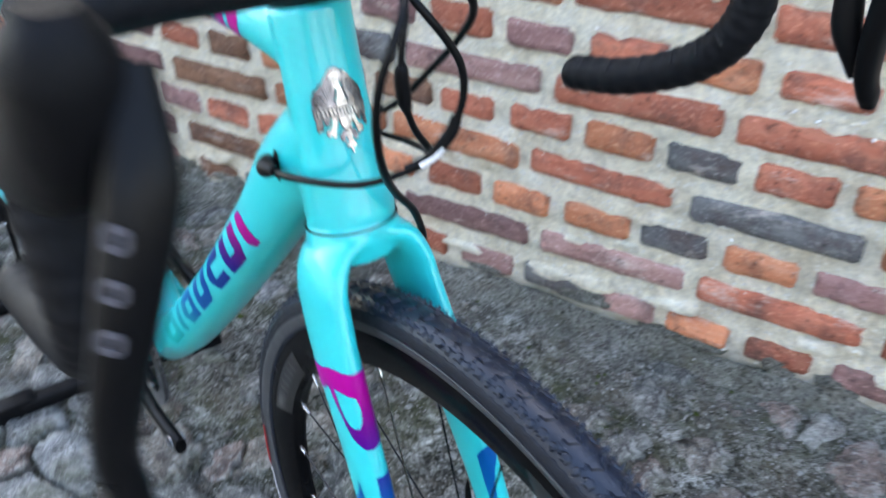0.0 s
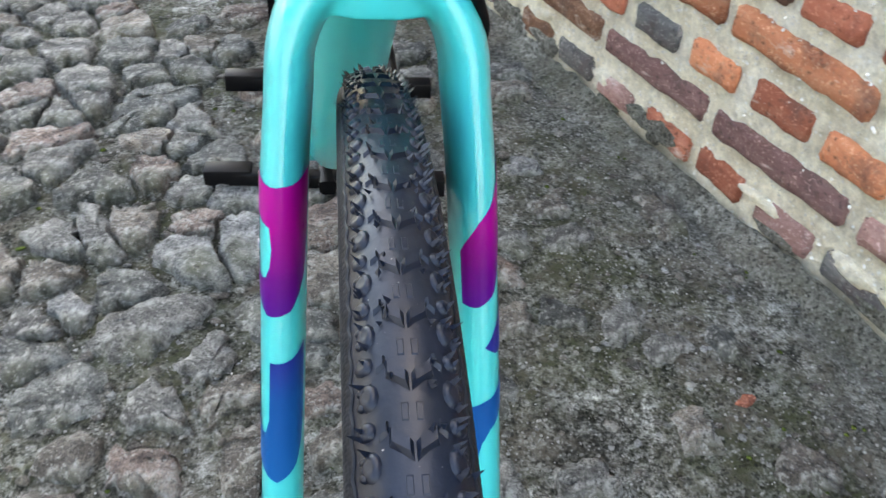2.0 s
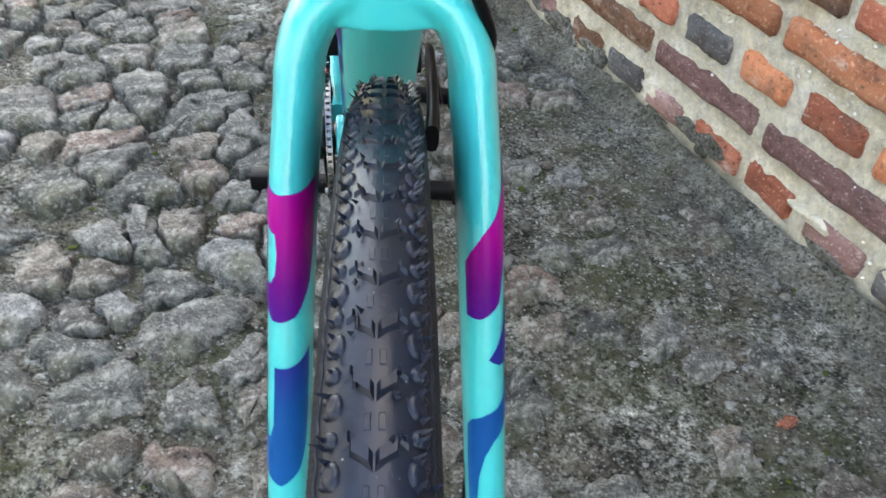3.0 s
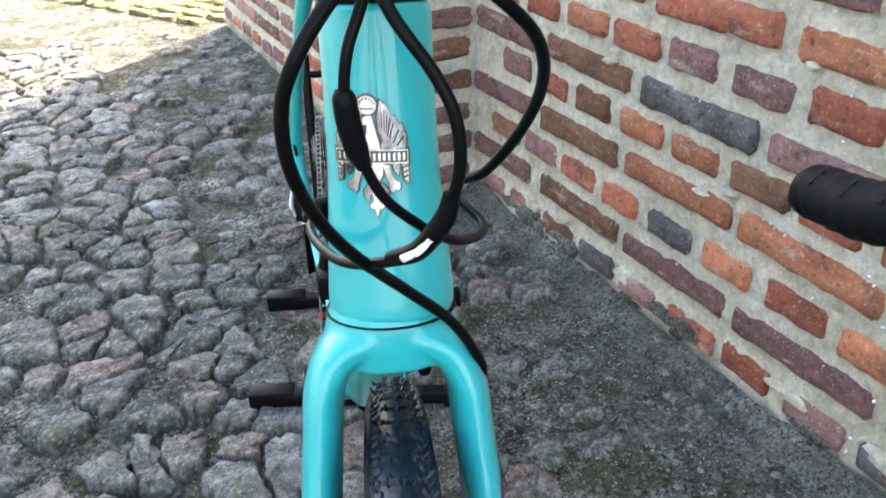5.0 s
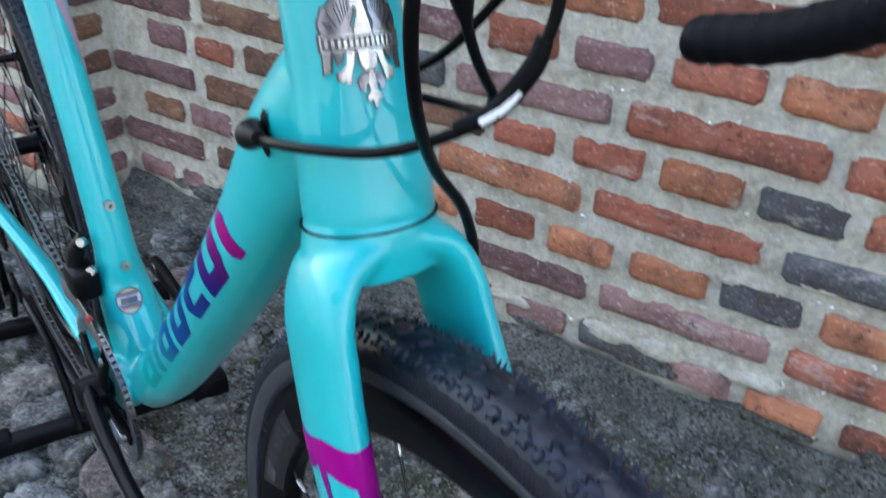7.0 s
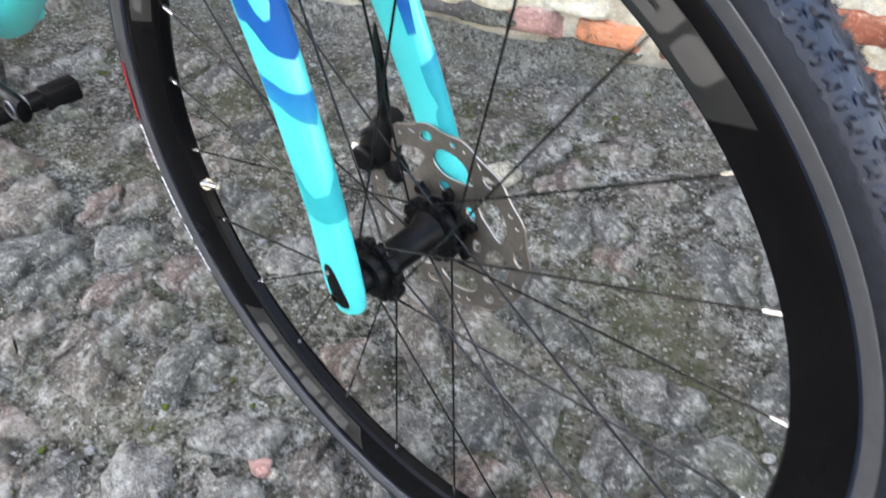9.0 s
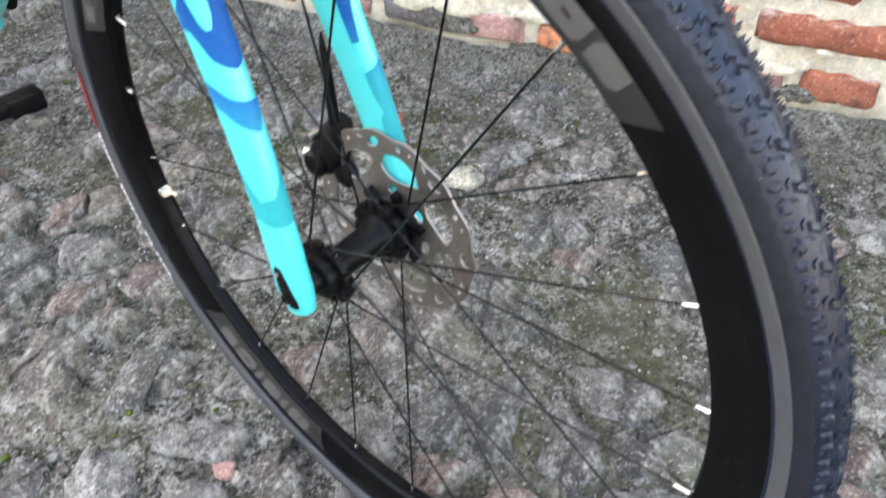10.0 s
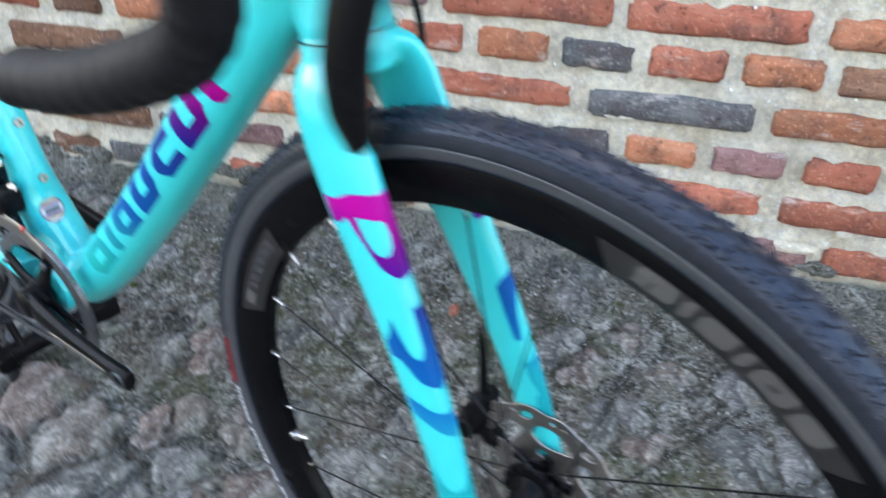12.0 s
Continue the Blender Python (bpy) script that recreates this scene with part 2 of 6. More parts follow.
BLACK_PLASTIC = simple("black_plastic", (0.0035, 0.0035, 0.0040), 0.42, var=0.25, bump=0.05, spec=0.07)
SPOKE_BLACK = simple("black_spoke_steel", (0.0035, 0.0035, 0.004), 0.24, 0.0, coat=0.12, var=0.2, scale=200, spec=0.18)
HOSE = simple("black_hose", (0.0035, 0.0035, 0.0038), 0.34, var=0.2, scale=200, spec=0.07)
TAPE = simple("black_bar_tape", (0.0045, 0.0048, 0.0060), 0.55, var=0.3, scale=160, bump=0.35, spec=0.07)
HOOD = simple("black_hood_rubber", (0.0024, 0.0025, 0.0031), 0.55, var=0.2, scale=200, bump=0.3, spec=0.07)
STEEL = simple("brushed_steel", (0.30, 0.280, 0.265), 0.38, 1.0, var=0.12, scale=160, bump=0.05)
SILVER = simple("polished_silver", (0.40, 0.39, 0.39), 0.24, 1.0, var=0.1, scale=200, bump=0.08)
# emblem chrome with its dark reflections put into the base colour
WING_CHROME = simple("dark_reflection_chrome", (0.17, 0.165, 0.185), 0.17, 1.0, var=0.5, scale=140, bump=0.1)
DARK_STEEL = simple("dark_steel", (0.16, 0.16, 0.165), 0.33, 0.9, var=0.3, scale=150)
PINK_PRINT = simple("pinkish_grey_print", (0.30, 0.22, 0.27), 0.3, var=0.1, scale=20)
STICKER = simple("sticker_paper", (0.38, 0.40, 0.42), 0.5, var=0.05)
YELLOW_PRINT = simple("yellow_print", (0.40, 0.30, 0.03), 0.5, var=0.05)
BLUE_PRINT = simple("blue_print", (0.01, 0.06, 0.22), 0.5, var=0.05)
SPECK = simple("lime_speck", (0.62, 0.59, 0.53), 0.9, var=0.15, scale=90)
WHITE_PRINT = simple("white_print", (0.72, 0.72, 0.72), 0.5, var=0.05)
RED_PRINT = simple("red_print", (0.26, 0.016, 0.014), 0.5, var=0.08)
GREY_PRINT = simple("faint_grey_print", (0.030, 0.030, 0.032), 0.5, var=0.1, spec=0.1)
LEVER_PRINT = simple("worn_grey_print", (0.050, 0.047, 0.054), 0.5, var=0.3, scale=300, spec=0.1)
LABEL_RED = simple("dark_red_label", (0.13, 0.010, 0.012), 0.6, var=0.1, spec=0.1)
LABEL_GREY = simple("pale_label_print", (0.40, 0.40, 0.42), 0.6, var=0.1, spec=0.1)
TAPE_PRINT = simple("faded_tape_print", (0.014, 0.014, 0.015), 0.6, var=0.3, spec=0.06)
BADGE_DARK = simple("badge_dark_line", (0.045, 0.05, 0.06), 0.35, var=0.2)
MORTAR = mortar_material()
# surface of the added unseen walls, cooled to keep their bounced light neutral
BOUNCE_GREY = simple("bounce_wall_grey", (0.30, 0.335, 0.37), 0.9, var=0.15, scale=3, bump=0.3)
BRICKS = {
    "r": brick_material("red_brick", (0.332, 0.099, 0.060), (0.472, 0.152, 0.091), (0.547, 0.220, 0.140)),
    "o": brick_material("orange_brick", (0.451, 0.145, 0.071), (0.580, 0.220, 0.113), (0.634, 0.300, 0.182)),
    "p": brick_material("purple_brown_brick", (0.177, 0.090, 0.082), (0.284, 0.152, 0.138), (0.397, 0.241, 0.220)),
    "g": brick_material("dark_grey_brick", (0.075, 0.073, 0.073), (0.134, 0.131, 0.129), (0.247, 0.237, 0.225)),
    "k": brick_material("pale_pink_brick", (0.312, 0.159, 0.134), (0.419, 0.238, 0.209), (0.547, 0.360, 0.322)),
    "b": brick_material("brown_brick", (0.172, 0.084, 0.048), (0.257, 0.129, 0.077), (0.344, 0.193, 0.123)),
}
GROUND = ground_material()
STONES = [
    stone_material("grey_cobble", (0.105, 0.100, 0.090), (0.175, 0.168, 0.152), (0.28, 0.27, 0.245)),
    stone_material("brown_cobble", (0.115, 0.097, 0.078), (0.18, 0.153, 0.126), (0.27, 0.230, 0.190)),
    stone_material("reddish_cobble", (0.125, 0.090, 0.074), (0.20, 0.146, 0.121), (0.28, 0.217, 0.186)),
    stone_material("pale_slab", (0.14, 0.14, 0.136), (0.23, 0.23, 0.223), (0.34, 0.34, 0.33), 0.8),
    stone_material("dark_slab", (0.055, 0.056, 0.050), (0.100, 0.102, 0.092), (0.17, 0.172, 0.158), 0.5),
]
SETT = stone_material("yellow_sett", (0.15, 0.125, 0.026), (0.26, 0.215, 0.052), (0.36, 0.31, 0.10), 0.1)
PALE_STONE = stone_material("pale_stone", (0.42, 0.38, 0.30), (0.56, 0.52, 0.42), (0.66, 0.62, 0.54))
GRIT = stone_material("loose_grit", (0.20, 0.19, 0.17), (0.38, 0.36, 0.33), (0.60, 0.58, 0.55))
MOSS = simple("moss", (0.05, 0.065, 0.014), 0.95, var=0.5, scale=300, bump=0.8, spec=0.1)

# ---------------------------------------------------------------- mesh tools


def mesh_of(bm, name="mesh", smooth=True, sharp=None):
    bmesh.ops.recalc_face_normals(bm, faces=bm.faces)
    me = bpy.data.meshes.new(name)
    bm.to_mesh(me)
    bm.free()
    if smooth:
        me.shade_smooth()
        if sharp:
            me.set_sharp_from_angle(angle=radians(sharp))
    return me


def part(name, bm, material, parent=None, label="", smooth=True, sharp=40, kind=""):
    me = bm if isinstance(bm, bpy.types.Mesh) else mesh_of(bm, name, smooth, sharp)
    if not me.materials:
        me.materials.append(material)
    ob = new(name, me)
    if parent:
        ob.parent = parent
        if parent.type == "EMPTY":
            ob.matrix_parent_inverse = Matrix.Translation(-parent.location)
    return tagged(ob, label, kind=kind)


def thing(name, label, category, group="", at=(0, 0, 0)):
    ob = new(name)
    ob.empty_display_size = 0.05
    ob.location = at
    return tagged(ob, label, category, group)


def glide(pts, n=8):
    """Points along a smooth curve through the given ones."""
    p = [Vector(q) for q in pts]
    p = [2 * p[0] - p[1], *p, 2 * p[-1] - p[-2]]
    out = []
    for i in range(1, len(p) - 2):
        for k in range(n):
            t = k / n
            a, b, c, d = p[i - 1 : i + 3]
            out.append(0.5 * (2 * b + (c - a) * t + (2 * a - 5 * b + 4 * c - d) * t * t + (3 * b - a - 3 * c + d) * t**3))
    return [*out, p[-2]]


def sweep(pts, radius, sides=16, side_axis=None, squash=None, power=2.0, cap=True, bm=None):
    """A tube along pts. radius: one number or one per point, across; squash: the same for the other way; side_axis holds 'across'."""
    bm = bm or bmesh.new()
    pts = [Vector(p) for p in pts]
    n = len(pts)
    ra = [radius] * n if isinstance(radius, (int, float)) else list(radius)
    rb = ra if squash is None else ([squash] * n if isinstance(squash, (int, float)) else list(squash))
    rings, last = [], None
    for i, p in enumerate(pts):
        t = (pts[min(i + 1, n - 1)] - pts[max(i - 1, 0)]).normalized()
        if side_axis is not None:
            s = Vector(side_axis)
            s = (s - t * s.dot(t)).normalized()
        elif last is None:
            s = t.orthogonal().normalized()
        else:
            s = (last - t * last.dot(t)).normalized()
        last = s
        o = t.cross(s)
        ring = []
        for k in range(sides):
            a = 2 * math.pi * k / sides
            c, d = math.cos(a), math.sin(a)
            c, d = math.copysign(abs(c) ** (2 / power), c), math.copysign(abs(d) ** (2 / power), d)
            ring.append(bm.verts.new(p + s * (c * ra[i]) + o * (d * rb[i])))
        rings.append(ring)
    for a, b in zip(rings, rings[1:]):
        for k in range(sides):
            bm.faces.new((a[k], a[(k + 1) % sides], b[(k + 1) % sides], b[k]))
    if cap:
        bm.faces.new(rings[0])
        bm.faces.new(rings[-1][::-1])
    return bm


def resample(vals, pts, n):
    """Values given at control points, spread over glide(pts, n)."""
    count = (len(pts) - 1) * n + 1
    return list(np.interp(np.arange(count) / n, range(len(vals)), vals))


def tube(pts, radius, n=8, **kw):
    r = resample(radius, pts, n) if isinstance(radius, (list, tuple)) else radius
    q = kw.pop("squash", None)
    q = resample(q, pts, n) if isinstance(q, (list, tuple)) else q
    return sweep(glide(pts, n), r, squash=q, **kw)


def lathe(profile, sides=48, axis="x", closed=False, bm=None, at=(0, 0, 0)):
    """Turns (along, radius) pairs about an axis through at."""
    bm = bm or bmesh.new()
    rings = []
    for k in range(sides):
        a = 2 * math.pi * k / sides
        c, s = math.cos(a), math.sin(a)
        ring = []
        for h, r in profile:
            v = {"x": (h, r * c, r * s), "y": (r * s, h, r * c), "z": (r * c, r * s, h)}[axis]
            ring.append(bm.verts.new(Vector(v) + Vector(at)))
        rings.append(ring)
    m = len(profile)
    for k in range(sides):
        a, b = rings[k], rings[(k + 1) % sides]
        for j in range(m if closed else m - 1):
            bm.faces.new((a[j], a[(j + 1) % m], b[(j + 1) % m], b[j]))
    if not closed:
        for j in (0, -1):
            if profile[j][1] > 1e-6:
                bm.faces.new([r[j] for r in rings])
    bmesh.ops.remove_doubles(bm, verts=bm.verts, dist=1e-6)
    return bm


def box(x0, x1, y0, y1, z0, z1, bevel=0.0, bm=None, m=None):
    own = bmesh.new()
    bmesh.ops.create_cube(own, size=1)
    for v in own.verts:
        v.co = Vector(((x0 + x1) / 2 + v.co.x * (x1 - x0), (y0 + y1) / 2 + v.co.y * (y1 - y0), (z0 + z1) / 2 + v.co.z * (z1 - z0)))
    if bevel:
        bmesh.ops.bevel(own, geom=own.edges[:], offset=bevel, segments=2, affect="EDGES", profile=0.5)
    if m is not None:
        own.transform(m)
    if bm is None:
        return own
    tmp = bpy.data.meshes.new("tmp")
    own.to_mesh(tmp)
    own.free()
    bm.from_mesh(tmp)
    bpy.data.meshes.remove(tmp)
    return bm


def melt(bm, voxel=0.002, rounds=6, name="melted"):
    """Joins overlapping shells into one smooth skin."""
    me = mesh_of(bm, name)
    ob = new(name, me)
    rm = ob.modifiers.new("remesh", "REMESH")
    rm.mode, rm.voxel_size = "VOXEL", voxel
    sm = ob.modifiers.new("smooth", "SMOOTH")
    sm.factor, sm.iterations = 0.5, rounds
    made = bpy.data.meshes.new_from_object(ob.evaluated_get(bpy.context.evaluated_depsgraph_get()))
    bpy.data.objects.remove(ob)
    bpy.data.meshes.remove(me)
    made.shade_smooth()
    made.name = name
    return made


def skin_tree(me):
    return BVHTree.FromPolygons([v.co.copy() for v in me.vertices], [tuple(p.vertices) for p in me.polygons])


def flat_shape(outline, holes=(), step=0.004, depth=0.0):
    """A filled outline (2D points) with holes, cut into small cells; lies in x, y."""
    cu = bpy.data.curves.new("outline", "CURVE")
    cu.dimensions, cu.fill_mode = "2D", "BOTH"
    cu.extrude = depth
    for ring in (outline, *holes):
        s = cu.splines.new("POLY")
        s.points.add(len(ring) - 1)
        for p, q in zip(s.points, ring):
            p.co = (q[0], q[1], 0, 1)
        s.use_cyclic_u = True
    ob = new("outline", cu)
    me = bpy.data.meshes.new_from_object(ob.evaluated_get(bpy.context.evaluated_depsgraph_get()))
    bpy.data.objects.remove(ob)
    bm = bmesh.new()
    bm.from_mesh(me)
    bpy.data.meshes.remove(me)
    bmesh.ops.remove_doubles(bm, verts=bm.verts, dist=1e-7)
    if step:
        for ax in (0, 1):
            c = [v.co[ax] for v in bm.verts]
            k = math.floor(min(c) / step) + 1
            while k * step < max(c):
                no = (1, 0, 0) if ax == 0 else (0, 1, 0)
                bmesh.ops.bisect_plane(bm, geom=bm.verts[:] + bm.edges[:] + bm.faces[:], plane_co=[k * step * q for q in no], plane_no=no, dist=1e-7)
                k += 1
        bmesh.ops.triangulate(bm, faces=bm.faces)
    return bm


def round_poly(pts, n=3):
    """Chaikin: rounds the corners of a closed outline."""
    for _ in range(n):
        out = []
        for a, b in zip(pts, [*pts[1:], pts[0]]):
            out += [(a[0] * 0.75 + b[0] * 0.25, a[1] * 0.75 + b[1] * 0.25), (a[0] * 0.25 + b[0] * 0.75, a[1] * 0.25 + b[1] * 0.75)]
        pts = out
    return pts


def drape(bm, tree, start, lift=0.0004):
    """Lays a flat shape on a skin: start(x, y) gives a ray's origin and way."""
    gone = []
    for v in bm.verts:
        o, w = start(v.co.x, v.co.y)
        hit, nor, _, _ = tree.ray_cast(o, w)
        if hit is None:
            gone.append(v)
        else:
            if nor.dot(w) > 0:
                nor = -nor
            v.co = hit + nor * lift
    bmesh.ops.delete(bm, geom=gone, context="VERTS")
    return bm

# ---------------------------------------------------------------- the wall
W_K, W_C = -0.410, 0.955  # long wall: x = W_C + W_K * y
CORNER = Vector((0.226, 1.778, 0))
W_DIR = Vector((0.410, -1, 0)).normalized()  # along the wall, from the inner corner towards the front
W_OUT = Vector((0, 0, 1)).cross(W_DIR).normalized() * -1
if W_OUT.x > 0:
    W_OUT = -W_OUT
STEP_OUT = 0.15  # the far stretch stands this much proud
STEP_AT = CORNER + W_OUT * STEP_OUT
FAR_LEN = 2.05
Z_COURSE = [0.062, 0.150, 0.228, 0.312, 0.392, 0.466, 0.548, 0.632, 0.712, 0.794, 0.876, 0.958]


def brick_mesh(length, height, seed):
    """One worn hand-made brick with a pillowed face and rubbed arrises: local x along, y out of the wall, z up."""
    rng = random.Random(seed)
    bm = bmesh.new()
    dep = 0.09
    n = 13 if length > 0.2 else 7
    us = [0.0, 0.008 / length, *((k + 0.5) / n for k in range(n)), 1 - 0.008 / length, 1.0]
    vs = [0.0, 0.13, 0.38, 0.62, 0.87, 1.0]
    off = rng.uniform(0, 90)
    bite = [(rng.random(), rng.choice((0, 1)), rng.uniform(0.010, 0.024), rng.uniform(0.003, 0.008)) for _ in range(2 if length > 0.2 else 1)]
    worn = [rng.uniform(0.002, 0.008) for _ in range(4)]
    front = []
    for j, v in enumerate(vs):
        row = []
        for i, u in enumerate(us):
            side, cap = i in (0, len(us) - 1), j in (0, len(vs) - 1)
            x, z = (u - 0.5) * (length - 0.006), (v - 0.5) * (height - 0.0040)
            wave = noise.noise(Vector((x * 26, off, v * 2.0))) * 0.0038 + noise.noise(Vector((x * 95, off + 9, v * 5.0))) * 0.0022
            z += wave * abs(v - 0.5) * 2
            x += noise.noise(Vector((u * 3.0, off + 4, z * 60))) * 0.0035 * abs(u - 0.5) * 2
            if side and cap:
                w = worn[(i > 0) * 2 + (j > 0)]
                x -= math.copysign(w, u - 0.5)
                z -= math.copysign(w * 0.7, v - 0.5)
            for at, edge, wide, deep in bite:
                near = max(0.0, 1 - abs(u - at) * length / wide)
                if cap and (j > 0) == (edge > 0):
                    z -= math.copysign(deep * near, v - 0.5)
            y = noise.noise(Vector((x * 40, off + 2, z * 60))) * 0.0030 + noise.noise(Vector((x * 14, off + 5, z * 120))) * 0.0022
            y -= 0.0070 if side or cap else 0.0
            row.append(bm.verts.new((x, y, z)))
        front.append(row)
    nz, nx = len(vs) - 1, len(us) - 1
    for j in range(nz):
        for i in range(nx):
            bm.faces.new((front[j][i], front[j][i + 1], front[j + 1][i + 1], front[j + 1][i]))
    ring = [front[0][i] for i in range(nx + 1)] + [front[j][nx] for j in range(1, nz + 1)] + [front[nz][i] for i in range(nx - 1, -1, -1)] + [front[j][0] for j in range(nz - 1, 0, -1)]
    back = [bm.verts.new((v.co.x * 1.01, -dep, v.co.z * 1.02)) for v in ring]
    for k in range(len(ring)):
        bm.faces.new((ring[k], ring[(k + 1) % len(ring)], back[(k + 1) % len(ring)], back[k]))
    return mesh_of(bm, "brick", True, 70)


BRICK_MESHES = {}
for kind_, ln_ in (("head", 0.128), ("long", 0.282)):
    for c_ in BRICKS:
        for v_ in range(9):
            me_ = brick_mesh(ln_, 0.053, ord(c_) * 7 + v_ * 31 + (1000 if kind_ == "long" else 0))
            me_.materials.append(BRICKS[c_])
            BRICK_MESHES[kind_, c_, v_] = me_


def wall_block(name, a, along, length, out, height, depth, label):
    """The wall's mortar body: a thick block with a rough, uneven face towards out."""
    bm = bmesh.new()
    step = 0.0075
    zs = list(np.arange(-0.06, 1.04, step)) + [1.3, 1.7, 2.2, height]
    n = max(2, int(length / step))
    grid = []
    for z in zs:
        row = []
        for i in range(n + 1):
            s = length * i / n
            p = a + along * s
            q = Vector((p.x * 1.0, p.y * 1.0, z))
            d = noise.noise(q * 24) * 0.0036 + noise.noise(q * 62) * 0.0042 + noise.noise(q * 7) * 0.002
            if z < 0.10:
                d += 0.012 * max(0.0, noise.noise(q * 11) + 0.25) * (1 - max(0, z) / 0.10)
            edge = 0 if i in (0, n) else 1
            row.append(bm.verts.new(Vector((p.x, p.y, z)) + out * ((d - 0.0045) * edge - (0.004 if not edge else 0))))
        grid.append(row)
    for r0, r1 in zip(grid, grid[1:]):
        for i in range(n):
            bm.faces.new((r0[i], r0[i + 1], r1[i + 1], r1[i]))
    c = [[bm.verts.new(Vector((p.x, p.y, z)) - out * depth) for p in (a, a + along * length)] for z in (zs[0], zs[-1])]
    bm.faces.new((c[0][0], c[0][1], c[1][1], c[1][0]))
    bm.faces.new([*grid[-1], c[1][1], c[1][0]])
    bm.faces.new([*(r[0] for r in grid), c[1][0], c[0][0]])
    bm.faces.new([*(r[-1] for r in grid), c[1][1], c[0][1]])
    return part(name, bm, MORTAR, None, label, kind="structure")


def lay_course(owner, a, along, out, z, tokens, start, pitch, kind, limit, rng, stuff=None):
    """Bricks of one course; tokens give the colour of each in turn, then chance goes on."""
    s = start
    k = 0
    turn = math.atan2(along.y, along.x)
    base = 0.128 if kind == "head" else 0.282
    while s < limit - 0.02:
        colour = tokens[k] if k < len(tokens) else rng.choice("rrrroopppkgb")
        ln = pitch - 0.021 + rng.uniform(-0.010, 0.008)
        if s + ln > limit:
            ln = limit - s - 0.004
        if s < 0.004:
            ln -= 0.004 - s
            s = 0.004
        if ln > 0.03:
            kd = kind if ln > 0.16 or kind == "head" else "head"
            b0 = 0.128 if kd == "head" else 0.282
            p = a + along * (s + ln / 2) + Vector((0, 0, z + rng.uniform(-0.003, 0.003))) + out * rng.uniform(0.0035, 0.0075)
            # local y must look out of the wall
            m = Matrix.Translation(p) @ Matrix((along if along.cross(out).z > 0 else -along, out, Vector((0, 0, 1)))).transposed().to_4x4() @ Matrix.Rotation(radians(rng.uniform(-1.2, 1.2)), 4, "Y") @ Matrix.Diagonal((ln / b0, 1, rng.uniform(0.92, 1.10), 1))
            me = BRICK_MESHES[kd, colour, rng.randrange(9)]
            ob = new("brick", me)
            ob.parent = owner
            ob.matrix_local = m
        s += pitch
        k += 1


# colours of the bricks course by course, from the inner corner on
LONG_WALL = [
    ("head", 0.035, 0.1445, "ppbgkrrkgkorprkr"),
    ("long", -0.005, 0.3035, "pbppkrrrk"),
    ("head", 0.092, 0.1462, "bprrgoroogoprro"),
    ("long", -0.010, 0.2960, "pboorgoro"),
    ("head", 0.138, 0.1437, "prboobrrogrobrr"),
    ("long", 0.012, 0.3035, "pbgkrrorr"),
    ("head", 0.080, 0.1500, "krorpprprorrpr"),
    ("long", 0.030, 0.3040, "prrorror"),
    ("head", 0.060, 0.1450, "rpprprprrpror"),
    ("long", 0.000, 0.3000, "rorprrpr"),
    ("head", 0.090, 0.1450, ""),
    ("long", 0.020, 0.3000, ""),
]
L1 = 3.4
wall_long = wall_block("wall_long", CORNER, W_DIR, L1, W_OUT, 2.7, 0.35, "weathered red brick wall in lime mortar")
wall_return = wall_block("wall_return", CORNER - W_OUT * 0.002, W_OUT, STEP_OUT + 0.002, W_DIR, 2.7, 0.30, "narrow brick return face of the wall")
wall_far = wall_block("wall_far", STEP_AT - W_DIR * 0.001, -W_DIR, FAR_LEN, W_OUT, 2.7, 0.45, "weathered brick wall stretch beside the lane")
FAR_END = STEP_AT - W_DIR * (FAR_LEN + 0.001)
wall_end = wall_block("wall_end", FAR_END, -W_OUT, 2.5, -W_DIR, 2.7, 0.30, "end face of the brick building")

# two unseen walls, added to bounce light and shape the reflections
part("wall_opposite", box(-6.4, -6.0, -9.0, 4.0, -0.05, 4.6, 0.01), BOUNCE_GREY, None, "unseen plain grey wall across the lane, added for bounced light", kind="structure")
part("wall_behind", box(-6.0, 3.5, -9.4, -9.0, -0.05, 4.2, 0.01), BOUNCE_GREY, None, "unseen plain grey wall behind the lane, added for bounced light", kind="structure")


def lay_walls():
    rng = random.Random(12)
    for (kind, s0, pitch, tok), z in zip(LONG_WALL, Z_COURSE):
        lay_course(wall_long, CORNER, W_DIR, W_OUT, z, tok, s0, pitch, kind, 2.45, rng)
    for i, z in enumerate(Z_COURSE):
        if i % 2 == 0:
            lay_course(wall_return, CORNER, W_OUT, W_DIR, z, "pbprbppr"[i % 8], 0.010, 0.150, "head", STEP_OUT + 0.002, rng)
            lay_course(wall_far, STEP_AT, -W_DIR, W_OUT, z, "", 0.004, 0.146, "head", FAR_LEN, rng)
        else:
            lay_course(wall_return, CORNER, W_OUT, W_DIR, z, "rppbrpbp"[i % 8], 0.004, 0.155, "head", STEP_OUT + 0.002, rng)
            lay_course(wall_far, STEP_AT, -W_DIR, W_OUT, z, "", 0.004, 0.298, "long", FAR_LEN, rng)


# ---------------------------------------------------------------- the ground
def ground_z(x, y):
    q = Vector((x, y, 0.3))
    # the joints lie deeper along the lane, less so in front
    lane = min(1.0, max(0.0, (-x + 0.5 * y - 0.10) / 0.40)) * (1 - 0.85 * min(1.0, max(0.0, (0.74 - y) / 0.22)))
    return noise.noise(q * 3.0) * 0.0030 + noise.noise(q * 19) * 0.0042 + noise.noise(q * 52) * 0.0026 - 0.004 - 0.009 * lane


